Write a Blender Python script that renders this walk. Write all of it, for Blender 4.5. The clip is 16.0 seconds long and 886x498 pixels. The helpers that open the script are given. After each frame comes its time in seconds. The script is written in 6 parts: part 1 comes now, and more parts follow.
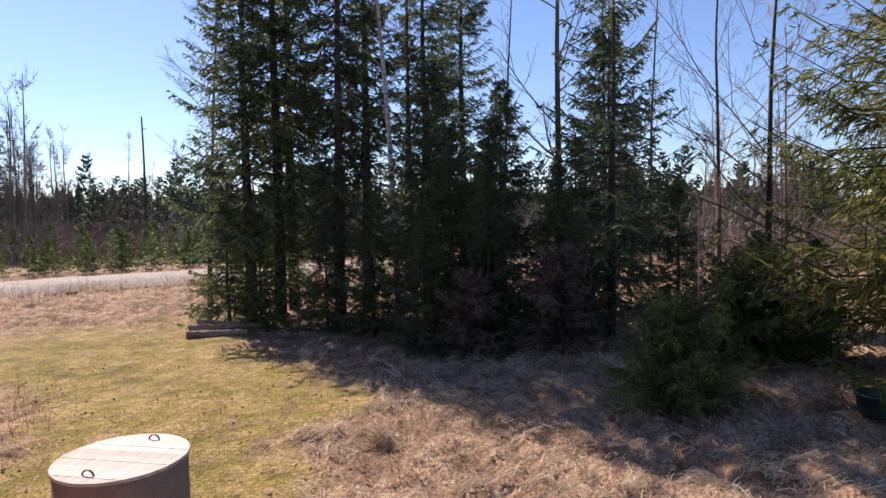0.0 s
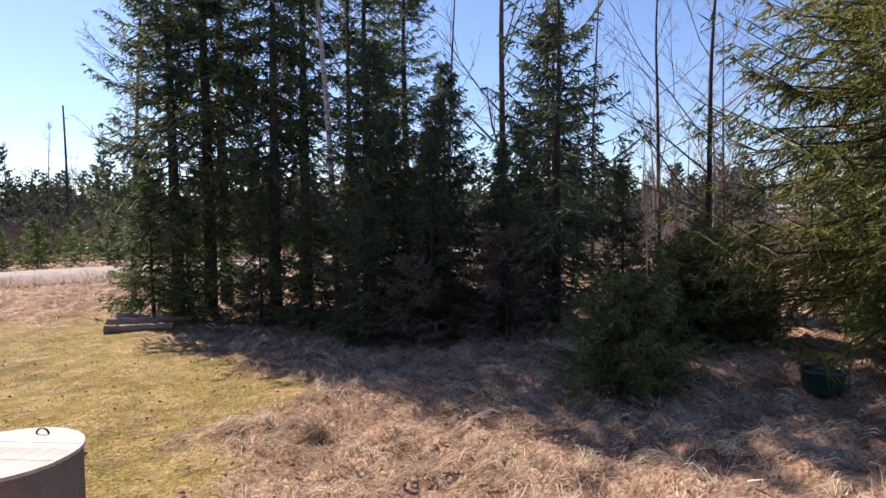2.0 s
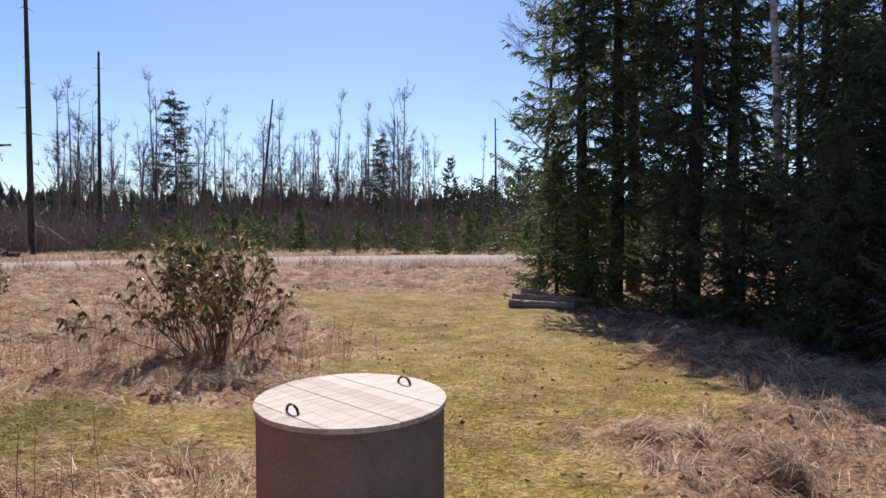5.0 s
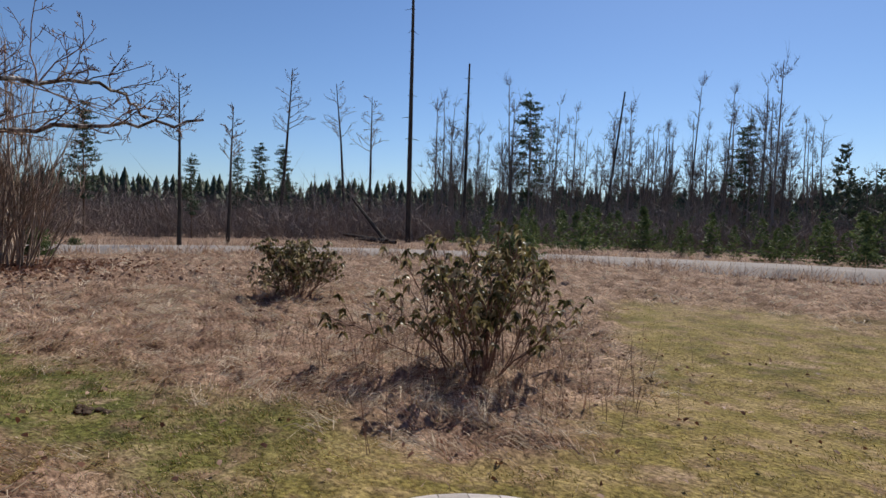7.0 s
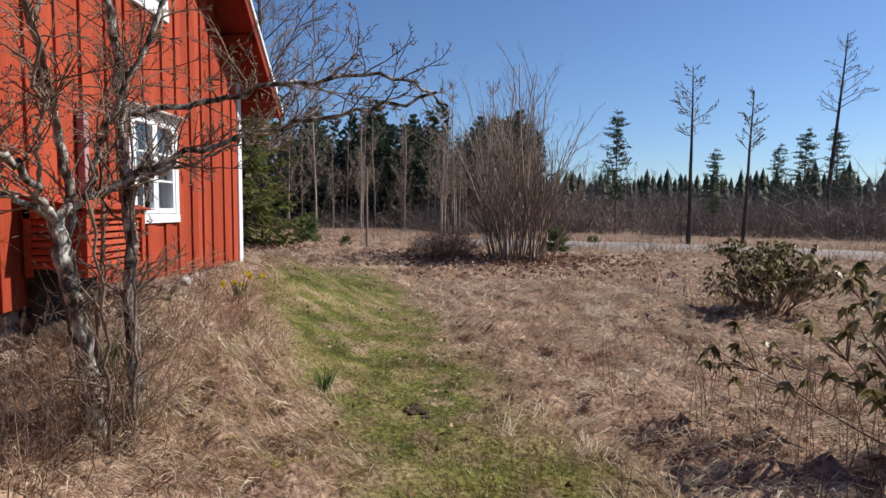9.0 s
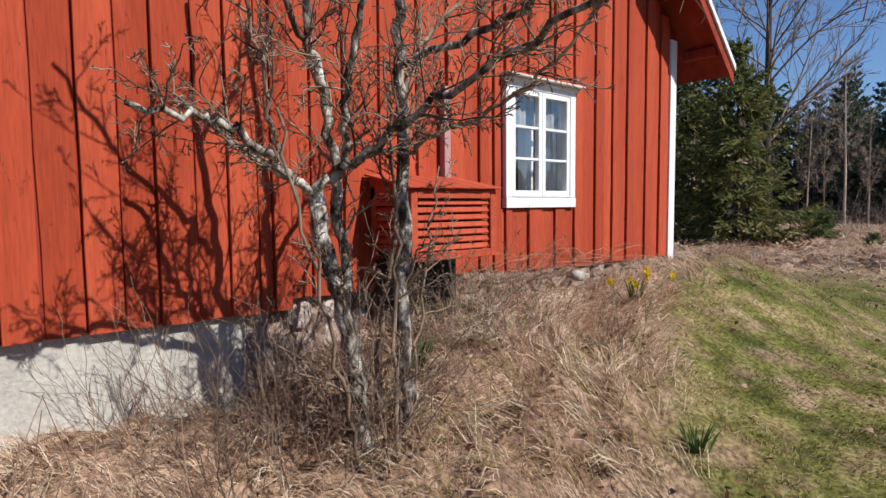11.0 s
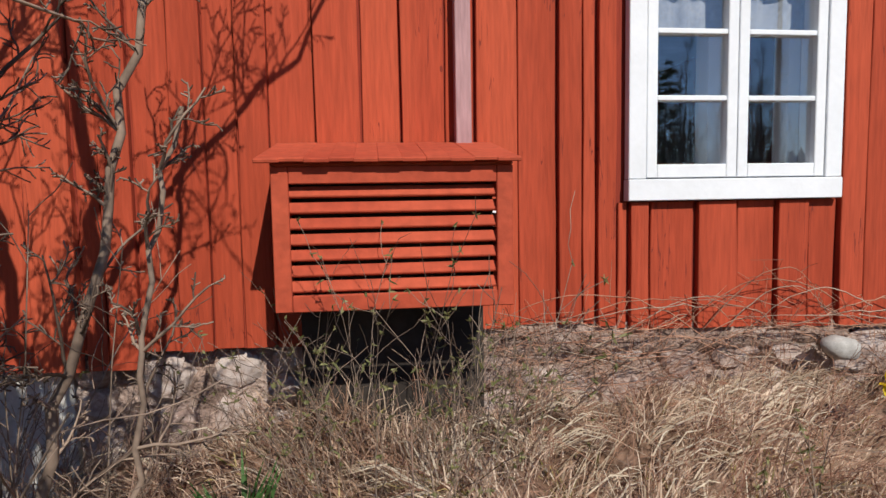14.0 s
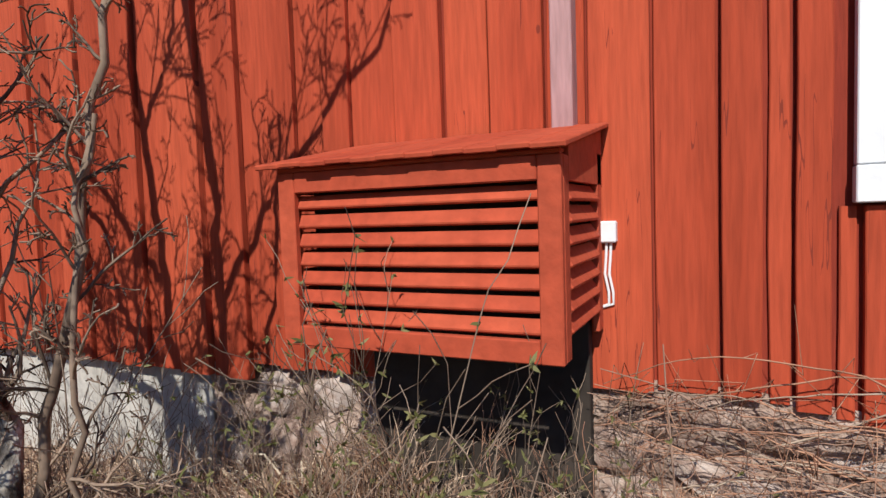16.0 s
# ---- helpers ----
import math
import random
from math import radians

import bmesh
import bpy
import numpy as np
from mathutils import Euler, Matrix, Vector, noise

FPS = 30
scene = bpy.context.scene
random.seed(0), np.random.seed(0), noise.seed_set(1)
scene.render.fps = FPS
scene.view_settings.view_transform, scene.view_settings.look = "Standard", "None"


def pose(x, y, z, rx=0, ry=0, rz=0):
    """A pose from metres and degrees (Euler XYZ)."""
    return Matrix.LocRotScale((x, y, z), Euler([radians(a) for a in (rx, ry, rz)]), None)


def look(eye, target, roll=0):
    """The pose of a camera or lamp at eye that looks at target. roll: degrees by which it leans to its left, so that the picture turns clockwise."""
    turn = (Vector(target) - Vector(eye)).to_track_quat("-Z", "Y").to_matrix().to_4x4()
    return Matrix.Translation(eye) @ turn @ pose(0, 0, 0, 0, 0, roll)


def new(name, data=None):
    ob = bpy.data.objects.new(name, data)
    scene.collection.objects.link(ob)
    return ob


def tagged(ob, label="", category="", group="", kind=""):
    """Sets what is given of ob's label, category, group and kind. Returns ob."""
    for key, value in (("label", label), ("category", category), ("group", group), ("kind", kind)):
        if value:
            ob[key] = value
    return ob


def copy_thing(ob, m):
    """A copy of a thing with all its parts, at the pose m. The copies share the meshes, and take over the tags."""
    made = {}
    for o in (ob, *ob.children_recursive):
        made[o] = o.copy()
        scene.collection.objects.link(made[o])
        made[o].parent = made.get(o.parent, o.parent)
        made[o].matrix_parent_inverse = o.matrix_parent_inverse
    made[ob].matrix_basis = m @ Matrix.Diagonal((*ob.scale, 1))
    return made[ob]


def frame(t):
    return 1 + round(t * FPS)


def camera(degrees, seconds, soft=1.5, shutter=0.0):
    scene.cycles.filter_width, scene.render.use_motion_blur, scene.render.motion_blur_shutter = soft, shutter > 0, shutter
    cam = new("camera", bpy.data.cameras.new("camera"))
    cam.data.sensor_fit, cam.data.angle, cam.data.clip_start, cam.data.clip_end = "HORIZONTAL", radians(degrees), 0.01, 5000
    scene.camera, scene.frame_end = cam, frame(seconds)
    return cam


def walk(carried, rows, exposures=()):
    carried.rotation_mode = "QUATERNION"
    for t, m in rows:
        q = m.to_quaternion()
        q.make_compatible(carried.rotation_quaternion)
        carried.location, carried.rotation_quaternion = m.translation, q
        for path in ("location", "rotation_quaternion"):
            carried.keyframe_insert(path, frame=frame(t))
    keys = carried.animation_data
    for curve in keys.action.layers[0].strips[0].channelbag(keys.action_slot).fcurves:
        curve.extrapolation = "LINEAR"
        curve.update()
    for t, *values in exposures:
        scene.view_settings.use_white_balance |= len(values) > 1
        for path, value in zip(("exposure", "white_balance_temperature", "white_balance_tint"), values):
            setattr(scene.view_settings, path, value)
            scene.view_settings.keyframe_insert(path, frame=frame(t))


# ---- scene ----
cam = camera(74.0, 16.0)
PATH = [
    (0, (-0.783, 3.682, 2.742), (-1.62, 1.869, 2.635), -0.8),
    (0.5, (-0.816, 3.582, 2.618), (-1.716, 1.799, 2.51), -0.6),
    (1, (-0.792, 3.442, 2.554), (-1.752, 1.691, 2.446), -0.6),
    (1.5, (-0.867, 3.322, 2.459), (-1.857, 1.588, 2.349), -0.6),
    (2, (-1.031, 3.247, 2.394), (-2.038, 1.522, 2.288), -0.5),
    (2.5, (-0.991, 3.117, 2.256), (-2.099, 1.456, 2.145), -0.4),
    (3, (-0.934, 2.938, 2.183), (-2.085, 1.306, 2.075), -0.3),
    (3.5, (-0.934, 2.674, 2.017), (-2.035, 1.008, 1.903), -0.1),
    (4, (-1.133, 2.162, 1.801), (-1.848, 0.296, 1.709), -0.3),
    (4.5, (-1.188, 1.557, 1.705), (-1.42, -0.427, 1.626), -0.1),
    (5, (-1.306, 1.056, 1.629), (-1.042, -0.925, 1.553), 0.0),
    (5.2, (-1.35, 0.863, 1.615), (-0.94, -1.093, 1.538), -0.0),
    (7.3, (-1.241, -1.356, 1.636), (0.207, -2.731, 1.528), 1.4),
    (7.5, (-1.256, -1.582, 1.604), (0.285, -2.853, 1.491), 1.2),
    (8, (-1.129, -2.174, 1.63), (0.625, -3.127, 1.508), 1.0),
    (8.5, (-0.925, -2.657, 1.674), (1.001, -3.178, 1.543), 0.8),
    (9, (-0.654, -2.996, 1.627), (1.341, -2.96, 1.493), 0.3),
    (9.5, (-0.336, -3.299, 1.618), (1.611, -2.859, 1.482), 0.1),
    (10, (-0.044, -3.429, 1.57), (1.727, -2.505, 1.462), 0.0),
    (10.2, (0.165, -3.492, 1.548), (1.83, -2.391, 1.429), 0.0),
    (12.5, (2.468, -2.861, 1.44), (3.349, -1.071, 1.305), -1.1),
    (13, (2.896, -2.687, 1.404), (3.525, -0.793, 1.269), -0.9),
    (13.5, (3.289, -2.504, 1.427), (3.73, -0.559, 1.274), -1.0),
    (14, (3.63, -2.366, 1.484), (3.862, -0.386, 1.327), -1.0),
    (14.5, (3.923, -2.216, 1.481), (3.855, -0.224, 1.323), -1.4),
    (15, (4.135, -2.055, 1.477), (3.801, -0.088, 1.338), -1.5),
    (15.5, (4.298, -1.875, 1.485), (3.705, 0.031, 1.363), -1.8),
    (16, (4.395, -1.721, 1.483), (3.527, 0.077, 1.364), -1.9),
]
walk(cam, [(t, look(eye, target, roll)) for t, eye, target, roll in PATH], exposures=[(0, 0.78, 7300, 20), (2, 0.9, 7300, 20), (3.5, 1.05, 7300, 20), (5, 0.5, 7100, 18), (7.5, -0.1, 6500, 10), (9.5, 0.22, 6500, 10), (12.5, 0.05, 6400, 10), (14.5, -0.06, 6450, 10), (16, 0.08, 6450, 10)])

# sun, sky
SUN_TO = Vector((0.25, -1.0, 0.93)).normalized()
world = bpy.data.worlds.new("sky")
scene.world = world
world.use_nodes = True
wn = world.node_tree.nodes
sky = wn.new("ShaderNodeTexSky")
sky.sky_type = "NISHITA"
sky.sun_disc = False
sky.sun_elevation = math.asin(SUN_TO.z)
sky.sun_rotation = math.atan2(SUN_TO.x, SUN_TO.y)
sky.air_density, sky.dust_density, sky.ozone_density = 1.0, 0.15, 3.0
wn["Background"].inputs[1].default_value = 0.089
tint = wn.new("ShaderNodeMix")
tint.data_type, tint.blend_type = "RGBA", "MULTIPLY"
tint.inputs[0].default_value, tint.inputs[7].default_value = 1.0, (0.80, 0.94, 1.16, 1)
world.node_tree.links.new(sky.outputs[0], tint.inputs[6])
world.node_tree.links.new(tint.outputs[2], wn["Background"].inputs[0])
sun = new("sun", bpy.data.lights.new("sun", "SUN"))
sun.data.energy, sun.data.angle, sun.data.color = 5.0, radians(0.53), (1.0, 0.94, 0.84)
sun.matrix_world = look(SUN_TO * 50, (0, 0, 0))

rng = np.random.default_rng(7)


# ---- materials ----
def material(name, colors, rough=0.9, scale=8.0, fine=60.0, bump=0.3, stretch=(1, 1, 1), island=False, spec=0.3, obrand=False, bump_dist=0.01, grain=0.55):
    """Colours mixed by a coarse noise, a fine noise for grain and relief."""
    m = bpy.data.materials.new(name)
    m.use_nodes = True
    n, l = m.node_tree.nodes, m.node_tree.links
    p = n["Principled BSDF"]
    p.inputs["Roughness"].default_value = rough
    p.inputs["Specular IOR Level"].default_value = spec
    co = n.new("ShaderNodeTexCoord")
    mp = n.new("ShaderNodeMapping")
    mp.inputs["Scale"].default_value = stretch
    l.new(co.outputs["Object"], mp.inputs[0])
    big = n.new("ShaderNodeTexNoise")
    big.inputs["Scale"].default_value, big.inputs["Detail"].default_value = scale, 4
    l.new(mp.outputs[0], big.inputs["Vector"])
    small = n.new("ShaderNodeTexNoise")
    small.inputs["Scale"].default_value, small.inputs["Detail"].default_value = fine, 3
    l.new(mp.outputs[0], small.inputs["Vector"])
    ramp = n.new("ShaderNodeValToRGB")
    el = ramp.color_ramp.elements
    k = len(colors)
    el[0].position, el[0].color = 0.3, (*colors[0], 1)
    el[1].position, el[1].color = 0.7, (*colors[-1], 1)
    for i in range(1, k - 1):
        e = el.new(0.3 + 0.4 * i / (k - 1))
        e.color = (*colors[i], 1)
    src = big.outputs["Fac"]
    if island or obrand:
        g = n.new("ShaderNodeNewGeometry" if island else "ShaderNodeObjectInfo")
        r = g.outputs["Random Per Island" if island else "Random"]
        mx = n.new("ShaderNodeMath")
        mx.operation = "MULTIPLY_ADD"
        mx.inputs[1].default_value = 0.5 if island else 0.3
        l.new(r, mx.inputs[0])
        sb = n.new("ShaderNodeMath")
        sb.operation = "SUBTRACT"
        l.new(src, sb.inputs[0])
        sb.inputs[1].default_value = 0.25 if island else 0.15
        l.new(sb.outputs[0], mx.inputs[2])
        src = mx.outputs[0]
    l.new(src, ramp.inputs[0])
    mul = n.new("ShaderNodeMix")
    mul.data_type, mul.blend_type = "RGBA", "MULTIPLY"
    mul.inputs[0].default_value = grain
    gr = n.new("ShaderNodeValToRGB")
    gr.color_ramp.elements[0].position, gr.color_ramp.elements[0].color = 0.3, (0.55, 0.55, 0.55, 1)
    gr.color_ramp.elements[1].position = 0.7
    l.new(small.outputs["Fac"], gr.inputs[0])
    l.new(ramp.outputs[0], mul.inputs[6])
    l.new(gr.outputs[0], mul.inputs[7])
    l.new(mul.outputs[2], p.inputs["Base Color"])
    if bump:
        b = n.new("ShaderNodeBump")
        b.inputs["Strength"].default_value, b.inputs["Distance"].default_value = bump, bump_dist
        l.new(small.outputs["Fac"], b.inputs["Height"])
        l.new(b.outputs[0], p.inputs["Normal"])
    return m


def leafy(name, colors, through_=0.3, rough=0.6, scale=1.5):
    """A leaf or blade: lit from behind as well as in front."""
    m = material(name, colors, rough, scale, 30, 0, island=True, spec=0.25)
    n, l = m.node_tree.nodes, m.node_tree.links
    p, out = n["Principled BSDF"], n["Material Output"]
    tr = n.new("ShaderNodeBsdfTranslucent")
    mix = n.new("ShaderNodeMixShader")
    mix.inputs[0].default_value = through_
    l.new(p.inputs["Base Color"].links[0].from_socket, tr.inputs[0])
    l.new(p.outputs[0], mix.inputs[1])
    l.new(tr.outputs[0], mix.inputs[2])
    l.new(mix.outputs[0], out.inputs[0])
    return m


M_RED = material("red_paint", [(0.36, 0.052, 0.021), (0.45, 0.071, 0.031), (0.51, 0.089, 0.039)], 0.9, 1.2, 26, 0.5, (3, 3, 0.25), obrand=True, bump_dist=0.006)
M_COVER = material("cover_red_paint", [(0.42, 0.065, 0.03), (0.50, 0.09, 0.042)], 0.85, 3, 30, 0.25, obrand=True)
M_REDDARK = material("darker_red_paint", [(0.22, 0.03, 0.018), (0.34, 0.05, 0.025)], 0.9, 2, 30, 0.4, (3, 3, 0.3))
M_PINK = material("faded_pink_board", [(0.42, 0.24, 0.25), (0.5, 0.3, 0.3)], 0.85, 2, 30, 0.3, (3, 3, 0.3))
M_WHITE = material("white_paint", [(0.72, 0.745, 0.77), (0.80, 0.825, 0.855)], 0.6, 5, 40, 0.1, grain=0.06)
M_CONCRETE = material("limewashed_concrete", [(0.42, 0.40, 0.37), (0.62, 0.60, 0.56)], 0.95, 3, 45, 0.5)
M_STONE = material("granite", [(0.36, 0.25, 0.21), (0.54, 0.41, 0.35), (0.68, 0.58, 0.53)], 0.95, 7, 60, 0.6, obrand=True, bump_dist=0.02)
M_MORTAR = material("mortar", [(0.18, 0.12, 0.095), (0.41, 0.295, 0.24), (0.60, 0.48, 0.42)], 0.97, 7, 60, 0.9, bump_dist=0.02)
M_BUD = leafy("grey_green_bud", [(0.14, 0.15, 0.05), (0.30, 0.29, 0.13)], 0.3)
M_NEEDLED = leafy("dead_needles", [(0.10, 0.08, 0.065), (0.22, 0.165, 0.135), (0.33, 0.25, 0.20)], 0.3)
M_ROOF = material("roof_tile", [(0.30, 0.09, 0.05), (0.4, 0.13, 0.08)], 0.85, 3, 30, 0.3)
M_BLACK = material("shade_black", [(0.03, 0.024, 0.02), (0.06, 0.048, 0.04)], 0.9, 4, 30, 0.1)
M_METAL = material("dark_iron", [(0.03, 0.028, 0.026), (0.06, 0.05, 0.045)], 0.5, 10, 60, 0.1)
M_TIN = material("zinc_sheet", [(0.60, 0.53, 0.48), (0.76, 0.72, 0.68)], 0.5, 6, 40, 0.1)
M_RINGM = material("damp_concrete_ring", [(0.21, 0.155, 0.12), (0.27, 0.2, 0.155), (0.32, 0.25, 0.2)], 0.95, 3, 60, 0.5)
M_LID = material("greyed_wood", [(0.44, 0.40, 0.37), (0.58, 0.53, 0.50), (0.68, 0.63, 0.60)], 0.85, 3, 40, 0.3, (1, 8, 1), obrand=True)
M_WOOD = material("weathered_wood", [(0.2, 0.16, 0.13), (0.36, 0.3, 0.26)], 0.9, 4, 40, 0.4, (1, 1, 6))
M_PLANK = material("stoop_wood", [(0.25, 0.2, 0.16), (0.33, 0.28, 0.22)], 0.85, 3, 40, 0.3)
M_BARK = material("lichen_bark", [(0.035, 0.028, 0.024), (0.09, 0.072, 0.06), (0.40, 0.37, 0.33), (0.74, 0.72, 0.67)], 0.95, 20, 60, 0.8, (1, 1, 0.55), bump_dist=0.02)
M_BARKD = material("dark_bark", [(0.04, 0.032, 0.028), (0.10, 0.08, 0.065)], 0.95, 5, 40, 0.6, (1, 1, 0.3), bump_dist=0.02)
M_TWIG = material("twig_bark", [(0.10, 0.07, 0.052), (0.36, 0.265, 0.20)], 0.9, 5, 40, 0.0, island=True)
M_TWIGP = material("pale_twig", [(0.24, 0.175, 0.125), (0.52, 0.42, 0.33)], 0.9, 5, 40, 0.0, island=True)
M_TWIGR = material("purple_twig", [(0.16, 0.092, 0.07), (0.36, 0.235, 0.175)], 0.9, 0.4, 40, 0.0, island=True)
M_TWIGG = material("grey_twig", [(0.14, 0.11, 0.095), (0.28, 0.225, 0.19)], 0.9, 0.4, 40, 0.0, island=True)
M_VINE = material("coppery_stem", [(0.24, 0.11, 0.07), (0.52, 0.30, 0.20)], 0.85, 5, 40, 0.0, island=True)
M_BIRCH = material("birch_bark", [(0.14, 0.12, 0.11), (0.42, 0.40, 0.38), (0.6, 0.58, 0.55)], 0.8, 6, 30, 0.3, (1, 1, 2.5))
M_PINEB = material("pine_bark", [(0.12, 0.075, 0.05), (0.2, 0.13, 0.09)], 0.95, 3, 30, 0.3)
M_NEEDLE = leafy("spruce_needles", [(0.06, 0.095, 0.055), (0.125, 0.17, 0.095), (0.20, 0.24, 0.12)], 0.5)
M_NEEDLEY = leafy("young_or_sunlit_needles", [(0.055, 0.09, 0.03), (0.13, 0.18, 0.065), (0.22, 0.27, 0.10)], 0.35)
M_BRUSH = material("far_brush", [(0.17, 0.13, 0.11), (0.36, 0.28, 0.235)], 0.9, 0.3, 40, 0.0, island=True)
# The sun's gold on the boughs is put into this needle colour.
M_NEEDLEG = leafy("sunlit_gold_needles", [(0.07, 0.10, 0.03), (0.16, 0.18, 0.055), (0.28, 0.26, 0.09)], 0.5)
M_NEEDLEF = leafy("far_needles", [(0.05, 0.075, 0.05), (0.09, 0.12, 0.07)], 0.3)
M_NEEDLEP = leafy("pine_needles", [(0.045, 0.075, 0.045), (0.08, 0.115, 0.06)], 0.25)
M_STRAWP = leafy("bleached_straw", [(0.44, 0.335, 0.23), (0.65, 0.54, 0.40), (0.84, 0.74, 0.58)], 0.3, 0.7, 1.6)
# The pale end of the range paints the sun's highlights on olive leaves.
M_RHODO = leafy("rhododendron_leaf", [(0.06, 0.06, 0.022), (0.22, 0.19, 0.07), (0.55, 0.46, 0.28)], 0.4, 0.4)
M_STRAW = leafy("dry_grass", [(0.32, 0.19, 0.125), (0.63, 0.45, 0.325), (0.87, 0.70, 0.54)], 0.3, 0.7, 1.6)
M_STRAWG = leafy("olive_grass", [(0.22, 0.19, 0.06), (0.42, 0.33, 0.13), (0.58, 0.46, 0.22)], 0.3, 0.7, 0.9)
M_GRASS = leafy("lawn_grass", [(0.15, 0.135, 0.03), (0.38, 0.295, 0.085), (0.60, 0.46, 0.22)], 0.3, 0.7, 0.7)
M_GRASSG = leafy("green_grass", [(0.075, 0.115, 0.02), (0.22, 0.235, 0.05), (0.46, 0.40, 0.17)], 0.3, 0.7, 1.8)
M_GREEN = leafy("daffodil_leaf", [(0.05, 0.13, 0.03), (0.1, 0.2, 0.06)], 0.25)
M_YELLOW = leafy("yellow_petal", [(0.75, 0.55, 0.01), (0.85, 0.68, 0.03)], 0.3)
M_LEAFD = leafy("fallen_leaf", [(0.15, 0.07, 0.045), (0.33, 0.18, 0.115), (0.50, 0.33, 0.23)], 0.1)
M_SOIL = material("dark_soil", [(0.05, 0.033, 0.022), (0.11, 0.075, 0.05)], 0.98, 12, 60, 0.8)
M_TUB = material("green_plastic", [(0.006, 0.035, 0.032), (0.012, 0.055, 0.05)], 0.35, 4, 30, 0.1, spec=0.5)
M_STRAP = material("pale_rope", [(0.45, 0.4, 0.38), (0.6, 0.55, 0.5)], 0.8)
M_CURTAIN = material("curtain", [(0.30, 0.33, 0.37), (0.42, 0.45, 0.49)], 0.9, 6, 60, 0.1)
M_ROAD = material("gravel", [(0.28, 0.245, 0.22), (0.39, 0.345, 0.31)], 0.97, 1.2, 30, 0.4)


def weather_boards(m):
    """Knots and drying cracks in painted boards."""
    n, l = m.node_tree.nodes, m.node_tree.links
    p = n["Principled BSDF"]
    base = p.inputs["Base Color"].links[0].from_socket
    co = n.new("ShaderNodeTexCoord")

    def math_(kind, x, y, z=None):
        k = n.new("ShaderNodeMath")
        k.operation = kind
        for i, s in enumerate((x, y, z)):
            if s is None:
                continue
            if isinstance(s, (int, float)):
                k.inputs[i].default_value = s
            else:
                l.new(s, k.inputs[i])
        return k.outputs[0]

    def mapped(scale):
        q = n.new("ShaderNodeMapping")
        q.inputs["Scale"].default_value = scale
        l.new(co.outputs["Object"], q.inputs[0])
        return q.outputs[0]
    vor = n.new("ShaderNodeTexVoronoi")
    vor.inputs["Scale"].default_value = 1
    l.new(mapped((7, 1, 3.2)), vor.inputs["Vector"])
    rare = math_("GREATER_THAN", vor.outputs["Color"], 0.62)
    knot = math_("MULTIPLY", math_("LESS_THAN", vor.outputs["Distance"], 0.05), rare)
    t = n.new("ShaderNodeTexNoise")
    t.inputs["Scale"].default_value, t.inputs["Detail"].default_value = 1, 3
    l.new(mapped((17, 1, 0.9)), t.inputs["Vector"])
    t2 = n.new("ShaderNodeTexNoise")
    t2.inputs["Scale"].default_value = 1
    l.new(mapped((3, 1, 1.6)), t2.inputs["Vector"])
    crack = math_("MULTIPLY", math_("LESS_THAN", math_("ABSOLUTE", math_("SUBTRACT", t.outputs["Fac"], 0.5), 0), 0.0035), math_("GREATER_THAN", t2.outputs["Fac"], 0.56))
    worn = math_("MAXIMUM", knot, crack)
    x = n.new("ShaderNodeMix")
    x.data_type = "RGBA"
    l.new(math_("MULTIPLY", worn, 0.8), x.inputs[0])
    l.new(base, x.inputs[6])
    x.inputs[7].default_value = (0.16, 0.026, 0.016, 1)
    l.new(x.outputs[2], p.inputs["Base Color"])


weather_boards(M_RED)


